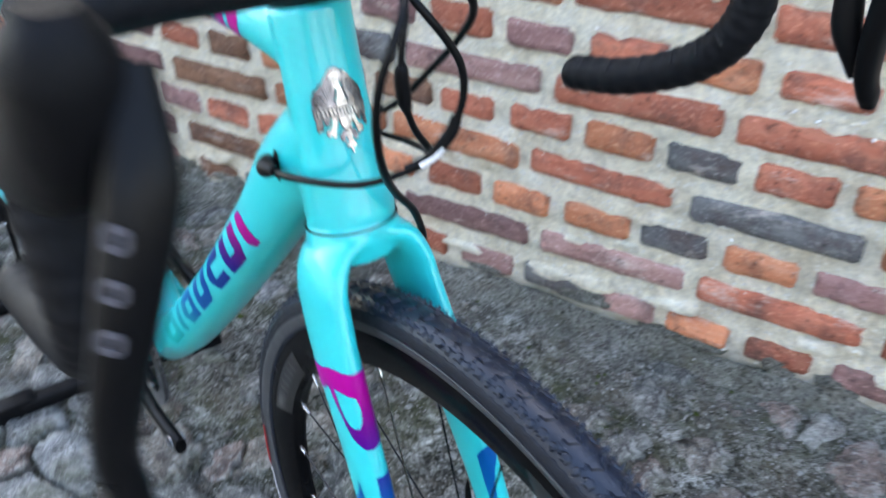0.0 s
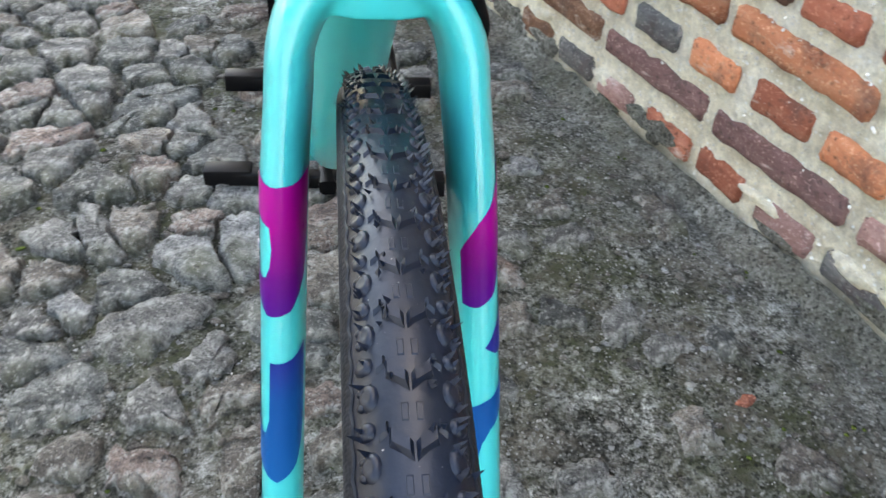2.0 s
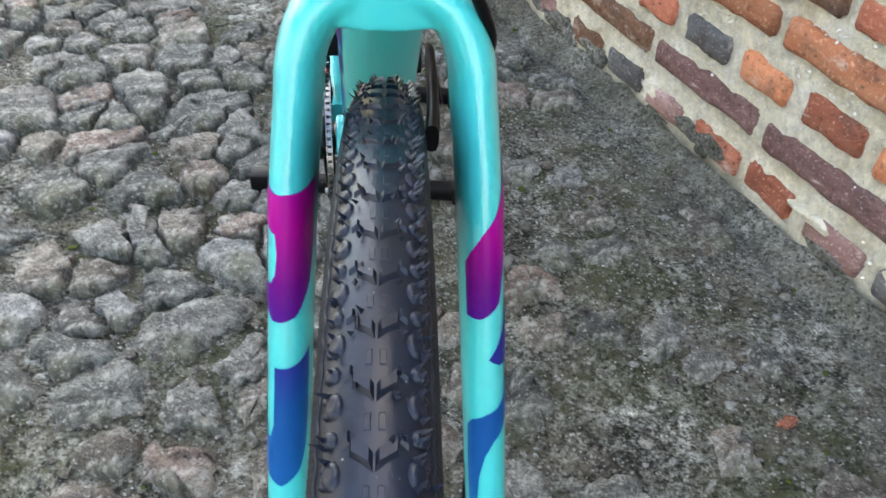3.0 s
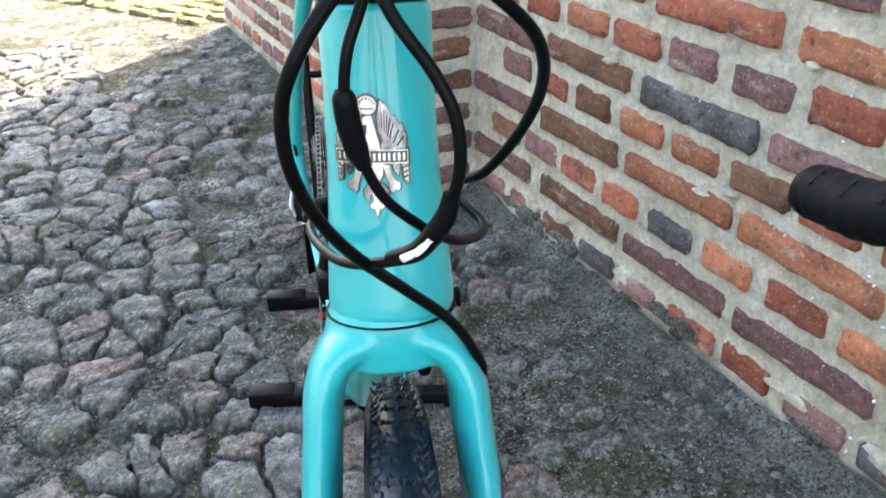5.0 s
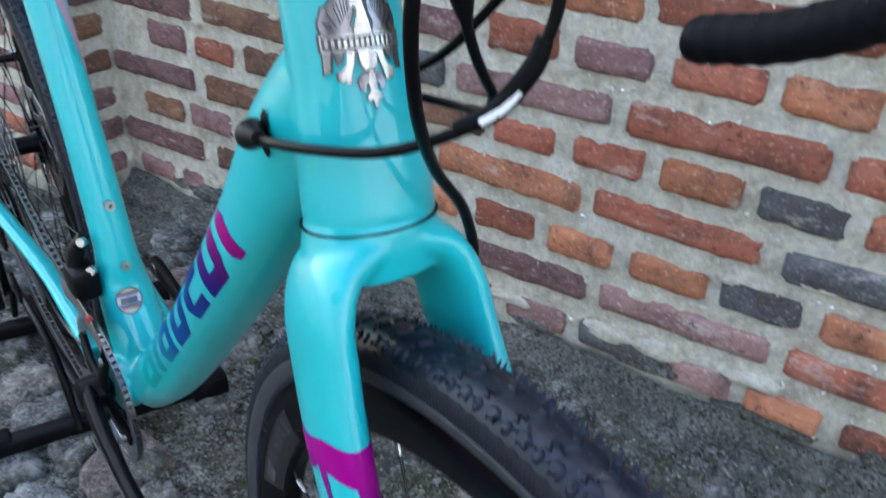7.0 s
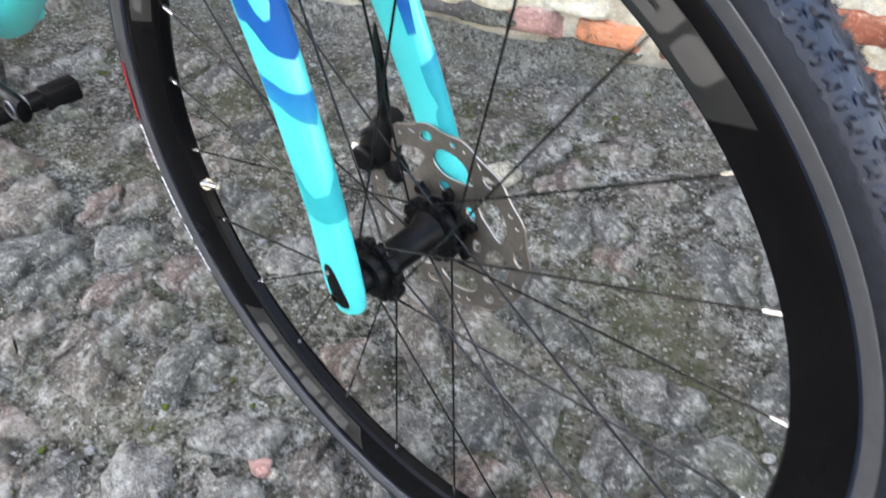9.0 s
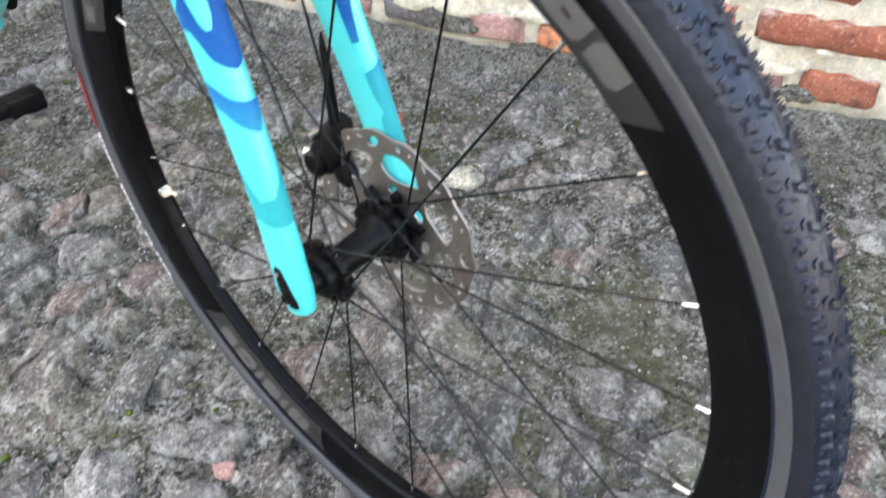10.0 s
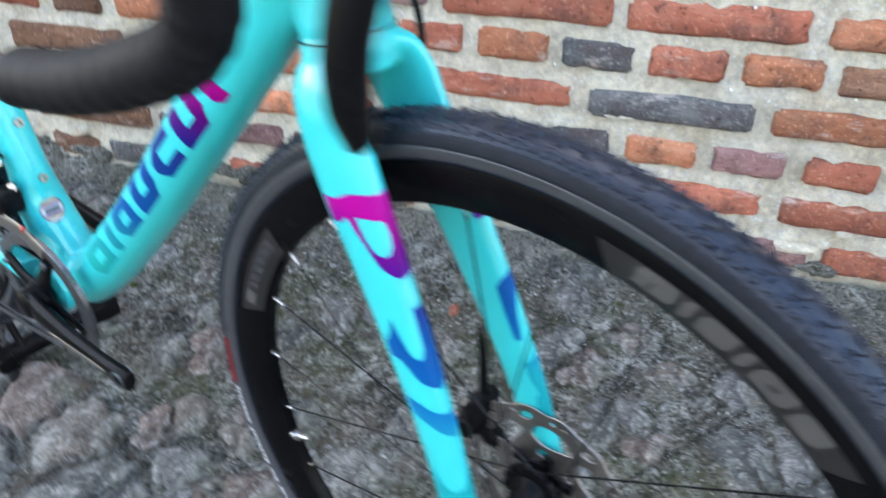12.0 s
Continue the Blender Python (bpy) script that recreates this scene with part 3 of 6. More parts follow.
def axis_steps(lo, hi, step, far):
    mid = list(np.arange(lo, hi, step))
    return [-far, -40, -12, lo - 1.5, lo - 0.4, *mid, hi + 0.4, hi + 1.5, 12, 40, far]


def ground_sheet():
    bm = bmesh.new()
    xs, ys = axis_steps(-1.5, 1.4, 0.009, 300), axis_steps(-0.8, 2.7, 0.009, 300)
    verts = []
    for y in ys:
        row = []
        for x in xs:
            near = -1.5 <= x <= 1.4 and -0.8 <= y <= 2.7
            row.append((x, y, ground_z(x, y) if near else -0.004))
        verts.append(row)
    nx = len(xs)
    me = bpy.data.meshes.new("ground")
    faces = [(j * nx + i, j * nx + i + 1, (j + 1) * nx + i + 1, (j + 1) * nx + i) for j in range(len(ys) - 1) for i in range(nx - 1)]
    me.from_pydata([v for row in verts for v in row], [], faces)
    me.shade_smooth()
    bm.free()
    return me


ground = part("ground", ground_sheet(), GROUND, None, "grey gritty mortar bed of a cobbled lane, mossy in places", kind="structure")


def cells(x0, x1, y0, y1, size, seed, squash=1.0):
    """An uneven paving of convex cells."""
    rng = random.Random(seed)
    nx, ny = int((x1 - x0) / size), int((y1 - y0) / (size * squash))
    pts = {}
    for i in range(nx):
        for j in range(ny):
            pts[i, j] = (x0 + (i + 0.5 + (0.5 if j % 2 else 0) + rng.uniform(-0.45, 0.45)) * size, y0 + (j + 0.5 + rng.uniform(-0.45, 0.45)) * size * squash)
    for key in list(pts):
        if rng.random() < 0.22:
            del pts[key]
    out = []
    for (i, j), (px, py) in pts.items():
        poly = [(px - size * 1.5, py - size * 1.5), (px + size * 1.5, py - size * 1.5), (px + size * 1.5, py + size * 1.5), (px - size * 1.5, py + size * 1.5)]
        for di in (-2, -1, 0, 1, 2):
            for dj in (-2, -1, 0, 1, 2):
                q = pts.get((i + di, j + dj))
                if q is None or (di == 0 and dj == 0):
                    continue
                mx, my, nx_, ny_ = (px + q[0]) / 2, (py + q[1]) / 2, q[0] - px, q[1] - py
                cut = []
                for a, b in zip(poly, [*poly[1:], poly[0]]):
                    da, db = (a[0] - mx) * nx_ + (a[1] - my) * ny_, (b[0] - mx) * nx_ + (b[1] - my) * ny_
                    if da <= 0:
                        cut.append(a)
                    if da * db < 0:
                        t = da / (da - db)
                        cut.append((a[0] + (b[0] - a[0]) * t, a[1] + (b[1] - a[1]) * t))
                poly = cut
                if len(poly) < 3:
                    break
            if len(poly) < 3:
                break
        if len(poly) >= 3:
            out.append(((px, py), poly))
    return out


def stone_data(center, poly, shrink, height, rng, slab=1.0):
    """Vertices and faces of one worn cobble whose uneven top sinks into the bed at its rim."""
    cx, cy = center
    ring = []
    pts = [(cx + (x - cx) * shrink, cy + (y - cy) * shrink) for x, y in poly]
    for a, b in zip(pts, [*pts[1:], pts[0]]):
        ln = math.hypot(b[0] - a[0], b[1] - a[1])
        n = max(1, round(ln / 0.013))
        for q in range(n):
            t = (q + 0.5) / n if n > 1 else 0.5
            ring.append((a[0] + (b[0] - a[0]) * t + rng.uniform(-0.008, 0.008), a[1] + (b[1] - a[1]) * t + rng.uniform(-0.008, 0.008)))
    n = len(ring)
    lean = 0.05 + 0.10 * slab
    tilt = (rng.uniform(-lean, lean), rng.uniform(-lean, lean))
    off = rng.uniform(0, 50)
    v, f = [], []
    dome = ((1.04, -0.022), (1.0, -0.010), (0.86, height * 0.35), (0.62, height * 0.82), (0.32, height * 1.05))
    flag = ((1.04, -0.022), (1.0, -0.006), (0.94, height * 0.72), (0.76, height * 0.98), (0.40, height * 1.03))
    spec = [(p * (1 - slab) + q * slab, g * (1 - slab) + h * slab) for (p, g), (q, h) in zip(dome, flag)]
    for sc, h in spec:
        for x, y in ring:
            xx, yy = cx + (x - cx) * sc, cy + (y - cy) * sc
            hh = h
            if h > 0:
                hh += tilt[0] * (xx - cx) + tilt[1] * (yy - cy)
                hh += noise.noise(Vector((xx * 38 + off, yy * 38, off))) * 0.0058 + rng.uniform(-0.0018, 0.0018)
            v.append((xx, yy, hh))
    v.append((cx, cy, height * 1.05 + rng.uniform(-0.003, 0.003)))
    m = len(spec) - 1
    for k in range(m):
        for i in range(n):
            f.append((k * n + i, k * n + (i + 1) % n, (k + 1) * n + (i + 1) % n, (k + 1) * n + i))
    for i in range(n):
        f.append((m * n + i, m * n + (i + 1) % n, (m + 1) * n))
    return v, f


def wall_gap(x, y):
    """How far a place lies in front of the long wall or the far stretch."""
    p = Vector((x, y, 0)) - CORNER
    d = p.dot(W_OUT)
    return d if p.dot(W_DIR) > 0 else d - STEP_OUT


def lay_stones():
    rng = random.Random(5)
    rest_v, rest_f, rest_m = [], [], []
    picked = []
    for (c, poly) in cells(-2.6, 1.2, -0.9, 3.9, 0.094, 8, 0.80):
        x, y = c
        gap = wall_gap(x, y)
        if gap < 0.05:
            continue
        along = (Vector((x, y, 0)) - CORNER).dot(W_DIR)
        if along < -2.1 or y - 3.45 > -0.9 * (x + 0.75) and x < -0.6 and y > 2.7:
            continue
        # next to the wall the stones sink into a cement strip
        strip = 0.62 + 0.16 * noise.noise(Vector((y * 1.7, 3.1, x)))
        if gap < strip and rng.random() < 0.30 + 0.40 * (1 - gap / strip):
            continue
        # rounded cobbles set apart round the front wheel, tighter slabs along the lane
        slab = 0.82 * min(1.0, max(0.0, (-x + 0.5 * y - 0.10) / 0.40))
        front = min(1.0, max(0.0, (0.74 - y) / 0.22))
        slab *= 1 - 0.7 * front
        if gap < strip:
            slab = 0.25
        if rng.random() < 0.08 * (1 - slab):
            continue
        height = rng.uniform(0.003, 0.009) if gap < strip else rng.uniform(0.006, 0.013) * (1 - slab) + rng.uniform(0.004, 0.015) * slab
        shrink = rng.uniform(0.60, 0.95) * (1 - slab) + rng.uniform(0.74, 1.0) * slab
        v, f = stone_data(c, poly, shrink, height, rng, slab)
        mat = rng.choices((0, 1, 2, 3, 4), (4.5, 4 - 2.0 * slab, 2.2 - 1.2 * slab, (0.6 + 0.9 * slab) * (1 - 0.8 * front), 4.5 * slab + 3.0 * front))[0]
        picked.append((x, y, v, f, mat))
    near = sorted(picked, key=lambda q: math.hypot(q[0] + 0.15, (q[1] - 0.6) * 0.75))
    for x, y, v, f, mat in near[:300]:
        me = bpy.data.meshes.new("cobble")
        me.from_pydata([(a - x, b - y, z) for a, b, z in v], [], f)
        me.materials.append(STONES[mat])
        me.shade_smooth()
        ob = new("cobble", me)
        ob.parent = ground
        ob.location = (x, y, 0)
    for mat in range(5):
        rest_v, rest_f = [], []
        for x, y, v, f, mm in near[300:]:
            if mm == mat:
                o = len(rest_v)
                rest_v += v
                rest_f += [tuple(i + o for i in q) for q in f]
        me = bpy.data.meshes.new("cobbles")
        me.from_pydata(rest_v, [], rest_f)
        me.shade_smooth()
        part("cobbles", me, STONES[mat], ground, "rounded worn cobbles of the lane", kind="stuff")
    # sunlit setts beyond the building's corner
    v_all, f_all = [], []
    d = Vector((0.80, -0.60, 0))
    e = Vector((0.60, 0.80, 0))
    o = Vector((-0.72, 3.6, 0))
    for j in range(0, 46):
        for i in range(-34, 24):
            c = o + d * ((i + (0.5 if j % 2 else 0)) * 0.165) + e * (j * 0.105)
            if wall_gap(c.x, c.y) < 0.05 and (Vector((c.x, c.y, 0)) - CORNER).dot(W_DIR) > -2.1:
                continue
            if c.y - 3.45 <= -0.9 * (c.x + 0.75) and (c.y < 3.6):
                continue
            hw, hh = 0.072 + rng.uniform(-0.006, 0.004), 0.044 + rng.uniform(-0.004, 0.003)
            q = [(c.x + d.x * a * hw + e.x * b * hh, c.y + d.y * a * hw + e.y * b * hh) for a, b in ((-1, -1), (1, -1), (1, 1), (-1, 1))]
            v, f = stone_data((c.x, c.y), q, 1.0, rng.uniform(0.008, 0.014), rng)
            k = len(v_all)
            v_all += v
            f_all += [tuple(t + k for t in g) for g in f]
    me = bpy.data.meshes.new("setts")
    me.from_pydata(v_all, [], f_all)
    me.shade_smooth()
    part("setts", me, SETT, ground, "sunlit yellowish stone setts with mossy joints", kind="stuff")


def scatter(name, count, region, size, material, label, seed, flat=0.5, keep=None):
    """Loose bits on the ground, joined into one."""
    rng = random.Random(seed)
    v_all, f_all = [], []
    ico = bmesh.new()
    bmesh.ops.create_icosphere(ico, subdivisions=1, radius=1)
    base = [v.co.copy() for v in ico.verts]
    faces = [tuple(v.index for v in f.verts) for f in ico.faces]
    ico.free()
    while count > 0:
        count -= 1
        x, y = rng.uniform(*region[0]), rng.uniform(*region[1])
        if wall_gap(x, y) < 0.01 or (keep and not keep(x, y, rng)):
            continue
        s = rng.uniform(*size) * (0.6 if rng.random() < 0.6 else 1.0)
        rot = Euler((rng.uniform(0, 6), rng.uniform(0, 6), rng.uniform(0, 6))).to_matrix()
        k = len(v_all)
        sc = Vector((s * rng.uniform(0.7, 1.4), s * rng.uniform(0.7, 1.2), s * flat * rng.uniform(0.7, 1.2)))
        spin = Matrix.Rotation(rng.uniform(0, 6.28), 3, "Z")
        for b in base:
            q = rot @ (b * rng.uniform(0.75, 1.1))
            q = spin @ Vector((q.x * sc.x, q.y * sc.y, q.z * sc.z))
            v_all.append((x + q.x, y + q.y, ground_z(x, y) + 0.001 + q.z + s * flat * 0.4))
        f_all += [tuple(i + k for i in f) for f in faces]
    me = bpy.data.meshes.new(name)
    me.from_pydata(v_all, [], f_all)
    me.shade_smooth()
    return part(name, me, material, ground, label, kind="stuff")



# ---------------------------------------------------------------- the bicycle
AXLE = Vector((-0.0018, 0.0013, 0.3564))
YAW = radians(4.7)  # the frame points a little away from the front wheel


def fp(u, off, z):
    """A place in the bicycle frame: u back along the bike, off to its left, z up."""
    return Vector((-math.sin(YAW) * (u - 0.17) + math.cos(YAW) * off, 0.17 + math.cos(YAW) * (u - 0.17) + math.sin(YAW) * off, z))


SIDE = Vector((math.cos(YAW), math.sin(YAW), 0))
bike = thing("bicycle", "glossy turquoise gravel bicycle with black wheels, held in a stand", "bicycle", at=(0, 0.1, 0))


# fork
def fork_mesh():
    bm = bmesh.new()
    right = [(-0.056, -0.001, 0.340), (-0.0565, 0.004, 0.362), (-0.0540, 0.019, 0.42), (-0.0500, 0.046, 0.495), (-0.0457, 0.081, 0.574), (-0.0420, 0.1125, 0.64), (-0.0388, 0.1280, 0.674), (-0.0362, 0.1365, 0.6965), (-0.0275, 0.1430, 0.7135), (-0.0120, 0.1462, 0.7205), (0, 0.1468, 0.7215)]
    across = [0.0085, 0.0105, 0.0100, 0.0102, 0.0105, 0.0107, 0.0106, 0.0106, 0.0114, 0.0126, 0.0130]
    deep = [0.0120, 0.0160, 0.0160, 0.0192, 0.0242, 0.0288, 0.0305, 0.0308, 0.0308, 0.0306, 0.0305]
    for sx in (1, -1):
        pts = [(x * sx, y, z) for x, y, z in right]
        n = 6
        path = glide(pts, n)
        ra, rb = resample(across, pts, n), resample(deep, pts, n)
        rings, sides = [], 24
        for i, p in enumerate(path):
            t = (path[min(i + 1, len(path) - 1)] - path[max(i - 1, 0)]).normalized()
            back = Vector((0, 0.93, -0.36))
            back = (back - t * back.dot(t)).normalized()
            s = back.cross(t)
            ring = []
            for k in range(sides):
                a = 2 * math.pi * k / sides
                c, d = math.cos(a), math.sin(a)
                c, d = math.copysign(abs(c) ** 0.88, c), math.copysign(abs(d) ** 0.88, d)
                ring.append(bm.verts.new(p + s * (c * ra[i]) + back * (d * rb[i])))
            rings.append(ring)
        for a, b in zip(rings, rings[1:]):
            for k in range(sides):
                bm.faces.new((a[k], a[(k + 1) % sides], b[(k + 1) % sides], b[k]))
        bm.faces.new(rings[0])
        bm.faces.new(rings[-1][::-1])
    # crown up to the lower headset seam
    sweep([(0, 0.1450, 0.7080), (0, 0.1478, 0.7220), (0, 0.1502, 0.7325), (0, 0.1504, 0.7332), (0, 0.1530, 0.7430)], [0.0335, 0.0350, 0.0322, 0.0315, 0.0290], 32, (1, 0, 0), squash=[0.0285, 0.0318, 0.0322, 0.0315, 0.0290], bm=bm)
    return melt(bm, 0.0016, 11, "fork_blades")


fork_me = fork_mesh()
fork = part("fork", fork_me, CELESTE, bike, "glossy turquoise carbon fork with magenta and blue graphics")
FORK_TREE = skin_tree(fork_me)


def leg_axis(z):
    zs = [0.340, 0.362, 0.42, 0.495, 0.574, 0.64, 0.674]
    return np.interp(z, zs, [0.056, 0.0565, 0.0540, 0.0500, 0.0457, 0.0420, 0.0385]), np.interp(z, zs, [-0.001, 0.004, 0.019, 0.046, 0.081, 0.1125, 0.128])


def fork_graphic(name, sx, outline, holes=()):
    """A painted shape on one blade; points are (degrees from outward to front / 1000, height)."""

    def start(a, z):
        z += 0.0035
        x, y = leg_axis(z)
        ang = radians(a * 1000)
        w = Vector((sx * math.cos(ang), -math.sin(ang), 0))
        return Vector((sx * x, y, z)) + w * 0.06, -w

    k = lambda ring: [(a / 1000, z) for a, z in ring]  # noqa: E731
    bm = flat_shape(k(outline), [k(h) for h in holes], 0.004)
    return part(name, drape(bm, FORK_TREE, start), FORK_DECAL, fork, sharp=None)


ARCH = [(-70, 0.6355), (-55, 0.6365), (-18, 0.640), (20, 0.6435), (60, 0.6475), (90, 0.6505), (106, 0.650), (128, 0.649), (128, 0.622), (118, 0.607), (98, 0.5975), (75, 0.5945), (55, 0.5985), (40, 0.6055), (28, 0.612), (5, 0.620), (-12, 0.627), (-18, 0.6275), (-55, 0.620), (-70, 0.619)]
SLOT = [(31, 0.6300), (55, 0.6315), (79, 0.6325), (81, 0.6240), (79, 0.6160), (74, 0.6105), (66, 0.6078), (57, 0.6078), (48, 0.611), (40, 0.616), (34, 0.622)]
fork_graphic("graphic", -1, ARCH, [SLOT])
HOOK = [(-50, 0.540), (-10, 0.550), (20, 0.562), (34, 0.548), (48, 0.539), (60, 0.536), (70, 0.538), (76, 0.546), (78, 0.5740), (102, 0.5755), (124, 0.5765), (126, 0.545), (121, 0.530), (110, 0.5215), (85, 0.5155), (50, 0.519), (20, 0.527), (-10, 0.531), (-50, 0.530)]
fork_graphic("graphic", -1, HOOK)
fork_graphic("graphic", -1, [(-50, 0.500), (20, 0.4995), (60, 0.497), (100, 0.496), (116, 0.4955), (102, 0.486), (90, 0.477), (60, 0.481), (20, 0.485), (-50, 0.487)])
fork_graphic("graphic", -1, [(-40, 0.446), (0, 0.435), (40, 0.430), (75, 0.434), (98, 0.446), (112, 0.459), (165, 0.459), (165, 0.422), (110, 0.415), (50, 0.413), (-40, 0.414)])
fork_graphic("graphic", 1, [(-20, 0.655), (40, 0.655), (66, 0.648), (90, 0.634), (110, 0.617), (110, 0.5945), (92, 0.597), (75, 0.602), (68, 0.612), (58, 0.622), (-20, 0.628)])
fork_graphic("graphic", 1, [(-20, 0.594), (55, 0.592), (74, 0.585), (87, 0.578), (74, 0.573), (58, 0.570), (-20, 0.570)])
fork_graphic("graphic", 1, [(-20, 0.559), (60, 0.556), (90, 0.5515), (106, 0.5465), (119, 0.5395), (123, 0.515), (124, 0.4935), (107, 0.4955), (100, 0.518), (92, 0.530), (82, 0.537), (62, 0.542), (-20, 0.546)])
fork_graphic("graphic", 1, [(30, 0.487), (70, 0.4835), (93, 0.4785), (120, 0.473), (118, 0.463), (116, 0.456), (110, 0.4500), (108, 0.4450), (117, 0.4404), (122, 0.428), (112, 0.416), (80, 0.413), (30, 0.413)])


def disc(name, center, way, r, thick, material, parent, label="", sides=32, ring=None):
    """A small turned piece facing along way."""
    m = Matrix.Translation(center) @ Vector(way).normalized().to_track_quat("X", "Z").to_matrix().to_4x4()
    prof = [(-thick / 2, 0), (-thick / 2, r * 0.92), (-thick * 0.3, r), (thick * 0.3, r), (thick / 2, r * 0.92), (thick / 2, 0)]
    if ring:
        prof = [(-thick / 2, ring), (-thick / 2, r * 0.95), (0, r), (thick / 2, r * 0.95), (thick / 2, ring)]
    bm = lathe(prof, sides, "x", closed=bool(ring))
    bm.transform(m)
    return part(name, bm, material, parent, label)


# axle cover slot on the right tip
slot = part("axle_cover", drape(flat_shape(round_poly([(-0.0075, 0.352), (0.0, 0.3485), (0.0065, 0.352), (0.0150, 0.378), (0.0125, 0.384), (0.0065, 0.3835)], 2), (), 0.004), FORK_TREE, lambda y, z: (Vector((-0.2, y - 0.003, z)), Vector((1, 0, 0))), 0.0006), BLACK_PLASTIC, fork, "black oval axle cover", sharp=None)
disc("bolt", (-0.0675, 0.001, 0.3575), (1, 0, 0), 0.0042, 0.003, BLACK_METAL, fork, "black hex bolt", 16, 0.0022)
disc("bolt", (-0.0675, 0.0075, 0.3765), (1, 0, 0), 0.0016, 0.003, STEEL, fork, "tiny steel pin", 12)

# main frame
HT_LOW, HT_TOP = Vector((0, 0.1508, 0.7334)), Vector((0, 0.184, 0.878))


def front_triangle():
    bm = bmesh.new()
    ax = HT_TOP - HT_LOW
    at = lambda t: HT_LOW + ax * t  # noqa: E731
    sweep([at(-0.004), at(0.06), at(0.2), at(0.45), at(0.75), at(1)], [0.0318, 0.0318, 0.0305, 0.0275, 0.0265, 0.0268], 36, (1, 0, 0), bm=bm)
    # down tube, deep where it leaves the head tube
    dt = [fp(0.165, 0, 0.790), fp(0.215, 0, 0.744), fp(0.27, 0, 0.675), fp(0.38, 0, 0.545), fp(0.50, 0, 0.415), fp(0.575, 0, 0.345)]
    tube(dt, [0.028, 0.029, 0.0285, 0.0285, 0.030, 0.030], 6, sides=28, side_axis=SIDE, squash=[0.038, 0.034, 0.0295, 0.0285, 0.030, 0.030], power=2.3, bm=bm)
    tt = [fp(0.175, 0, 0.852), fp(0.225, 0, 0.858), fp(0.32, 0, 0.861), fp(0.50, 0, 0.863), fp(0.725, 0, 0.863)]
    tube(tt, [0.023, 0.025, 0.023, 0.020, 0.017], 6, sides=28, side_axis=SIDE, squash=[0.026, 0.021, 0.0185, 0.017, 0.017], power=2.5, bm=bm)
    st = [fp(0.600, 0, 0.345), fp(0.634, 0, 0.43), fp(0.640, 0, 0.48), fp(0.666, 0, 0.60), fp(0.703, 0, 0.74), fp(0.744, 0, 0.90)]
    tube(st, [0.031, 0.027, 0.0200, 0.0185, 0.0185, 0.0185], 6, sides=24, side_axis=SIDE, squash=[0.036, 0.027, 0.0235, 0.0195, 0.0195, 0.0195], power=2.3, bm=bm)
    sweep([fp(0.597, -0.041, 0.343), fp(0.597, 0.041, 0.343)], 0.030, 28, bm=bm)
    return melt(bm, 0.0021, 7, "front_triangle")


frame_set = part("main_frame", front_triangle(), CELESTE, bike, "glossy turquoise carbon frame with rounded oversized tubes")
FRAME_TREE = skin_tree(frame_set.data)
for sgn in (-1, 1):
    ss = [fp(0.735, sgn * 0.016, 0.800), fp(0.785, sgn * 0.034, 0.742), fp(0.86, sgn * 0.046, 0.668), fp(0.945, sgn * 0.059, 0.575), fp(1.005, sgn * 0.068, 0.490), fp(1.020, sgn * 0.070, 0.452)]
    part("seatstay", tube(ss, [0.0085, 0.0085, 0.008, 0.008, 0.0085, 0.011], 6, sides=18, squash=[0.011, 0.010, 0.009, 0.009, 0.010, 0.012]), CELESTE, bike)
    cs = [fp(1.020, sgn * 0.070, 0.452), fp(0.985, sgn * 0.068, 0.437), fp(0.90, sgn * 0.058, 0.415), fp(0.77, sgn * 0.042, 0.383), fp(0.64, sgn * 0.036, 0.352)]
    part("chainstay", tube(cs, [0.011, 0.009, 0.009, 0.010, 0.014], 6, sides=18, squash=[0.013, 0.012, 0.012, 0.014, 0.020]), CELESTE, bike)

# seam, spacers
ht_way = (HT_TOP - HT_LOW).normalized()
for name, c, r, t, mt, lab in (("headset_seam", HT_LOW - ht_way * 0.0007 + Vector((-0.0006, 0, 0)), 0.0333, 0.0012, BLACK_PLASTIC, ""), ("headset_cap", HT_TOP + ht_way * 0.006, 0.0262, 0.012, BLACK_PLASTIC, "black headset cover"), ("spacer", HT_TOP + ht_way * 0.022, 0.0225, 0.020, BLACK_METAL, "black carbon spacer")):
    disc(name, c, ht_way, r, t, mt, bike, lab, 48)


# painted marks on the down tube: plain slanted blocks
def side_graphic(name, outline, material, holes=(), u0=0.0, z0=0.0, ang=0.0, parent=None, tree=None):
    """A shape on the frame's right side; outline is (along, up) about u0, z0, turned by ang degrees."""
    c, s = math.cos(radians(ang)), math.sin(radians(ang))

    def start(a, b):
        return fp(u0 + a * c - b * s, -0.2, z0 + a * s + b * c), SIDE

    return part(name, drape(flat_shape(outline, holes, 0.006), tree or FRAME_TREE, start), material, parent or frame_set, sharp=None)


DT_A, DT_B = (0.268, 0.696), (0.532, 0.404)
dt_len = math.hypot(DT_B[0] - DT_A[0], DT_B[1] - DT_A[1])
dt_ang = math.degrees(math.atan2(DT_A[1] - DT_B[1], DT_A[0] - DT_B[0]))
H = 0.0165


def slab(a, b, lo=-H, hi=H, cut=0.006):
    """A block between a and b along the tube with two rounded corners."""
    return [(a, lo), (b - cut, lo), (b, lo + cut), (b, hi), (a + cut, hi), (a, hi - cut)]


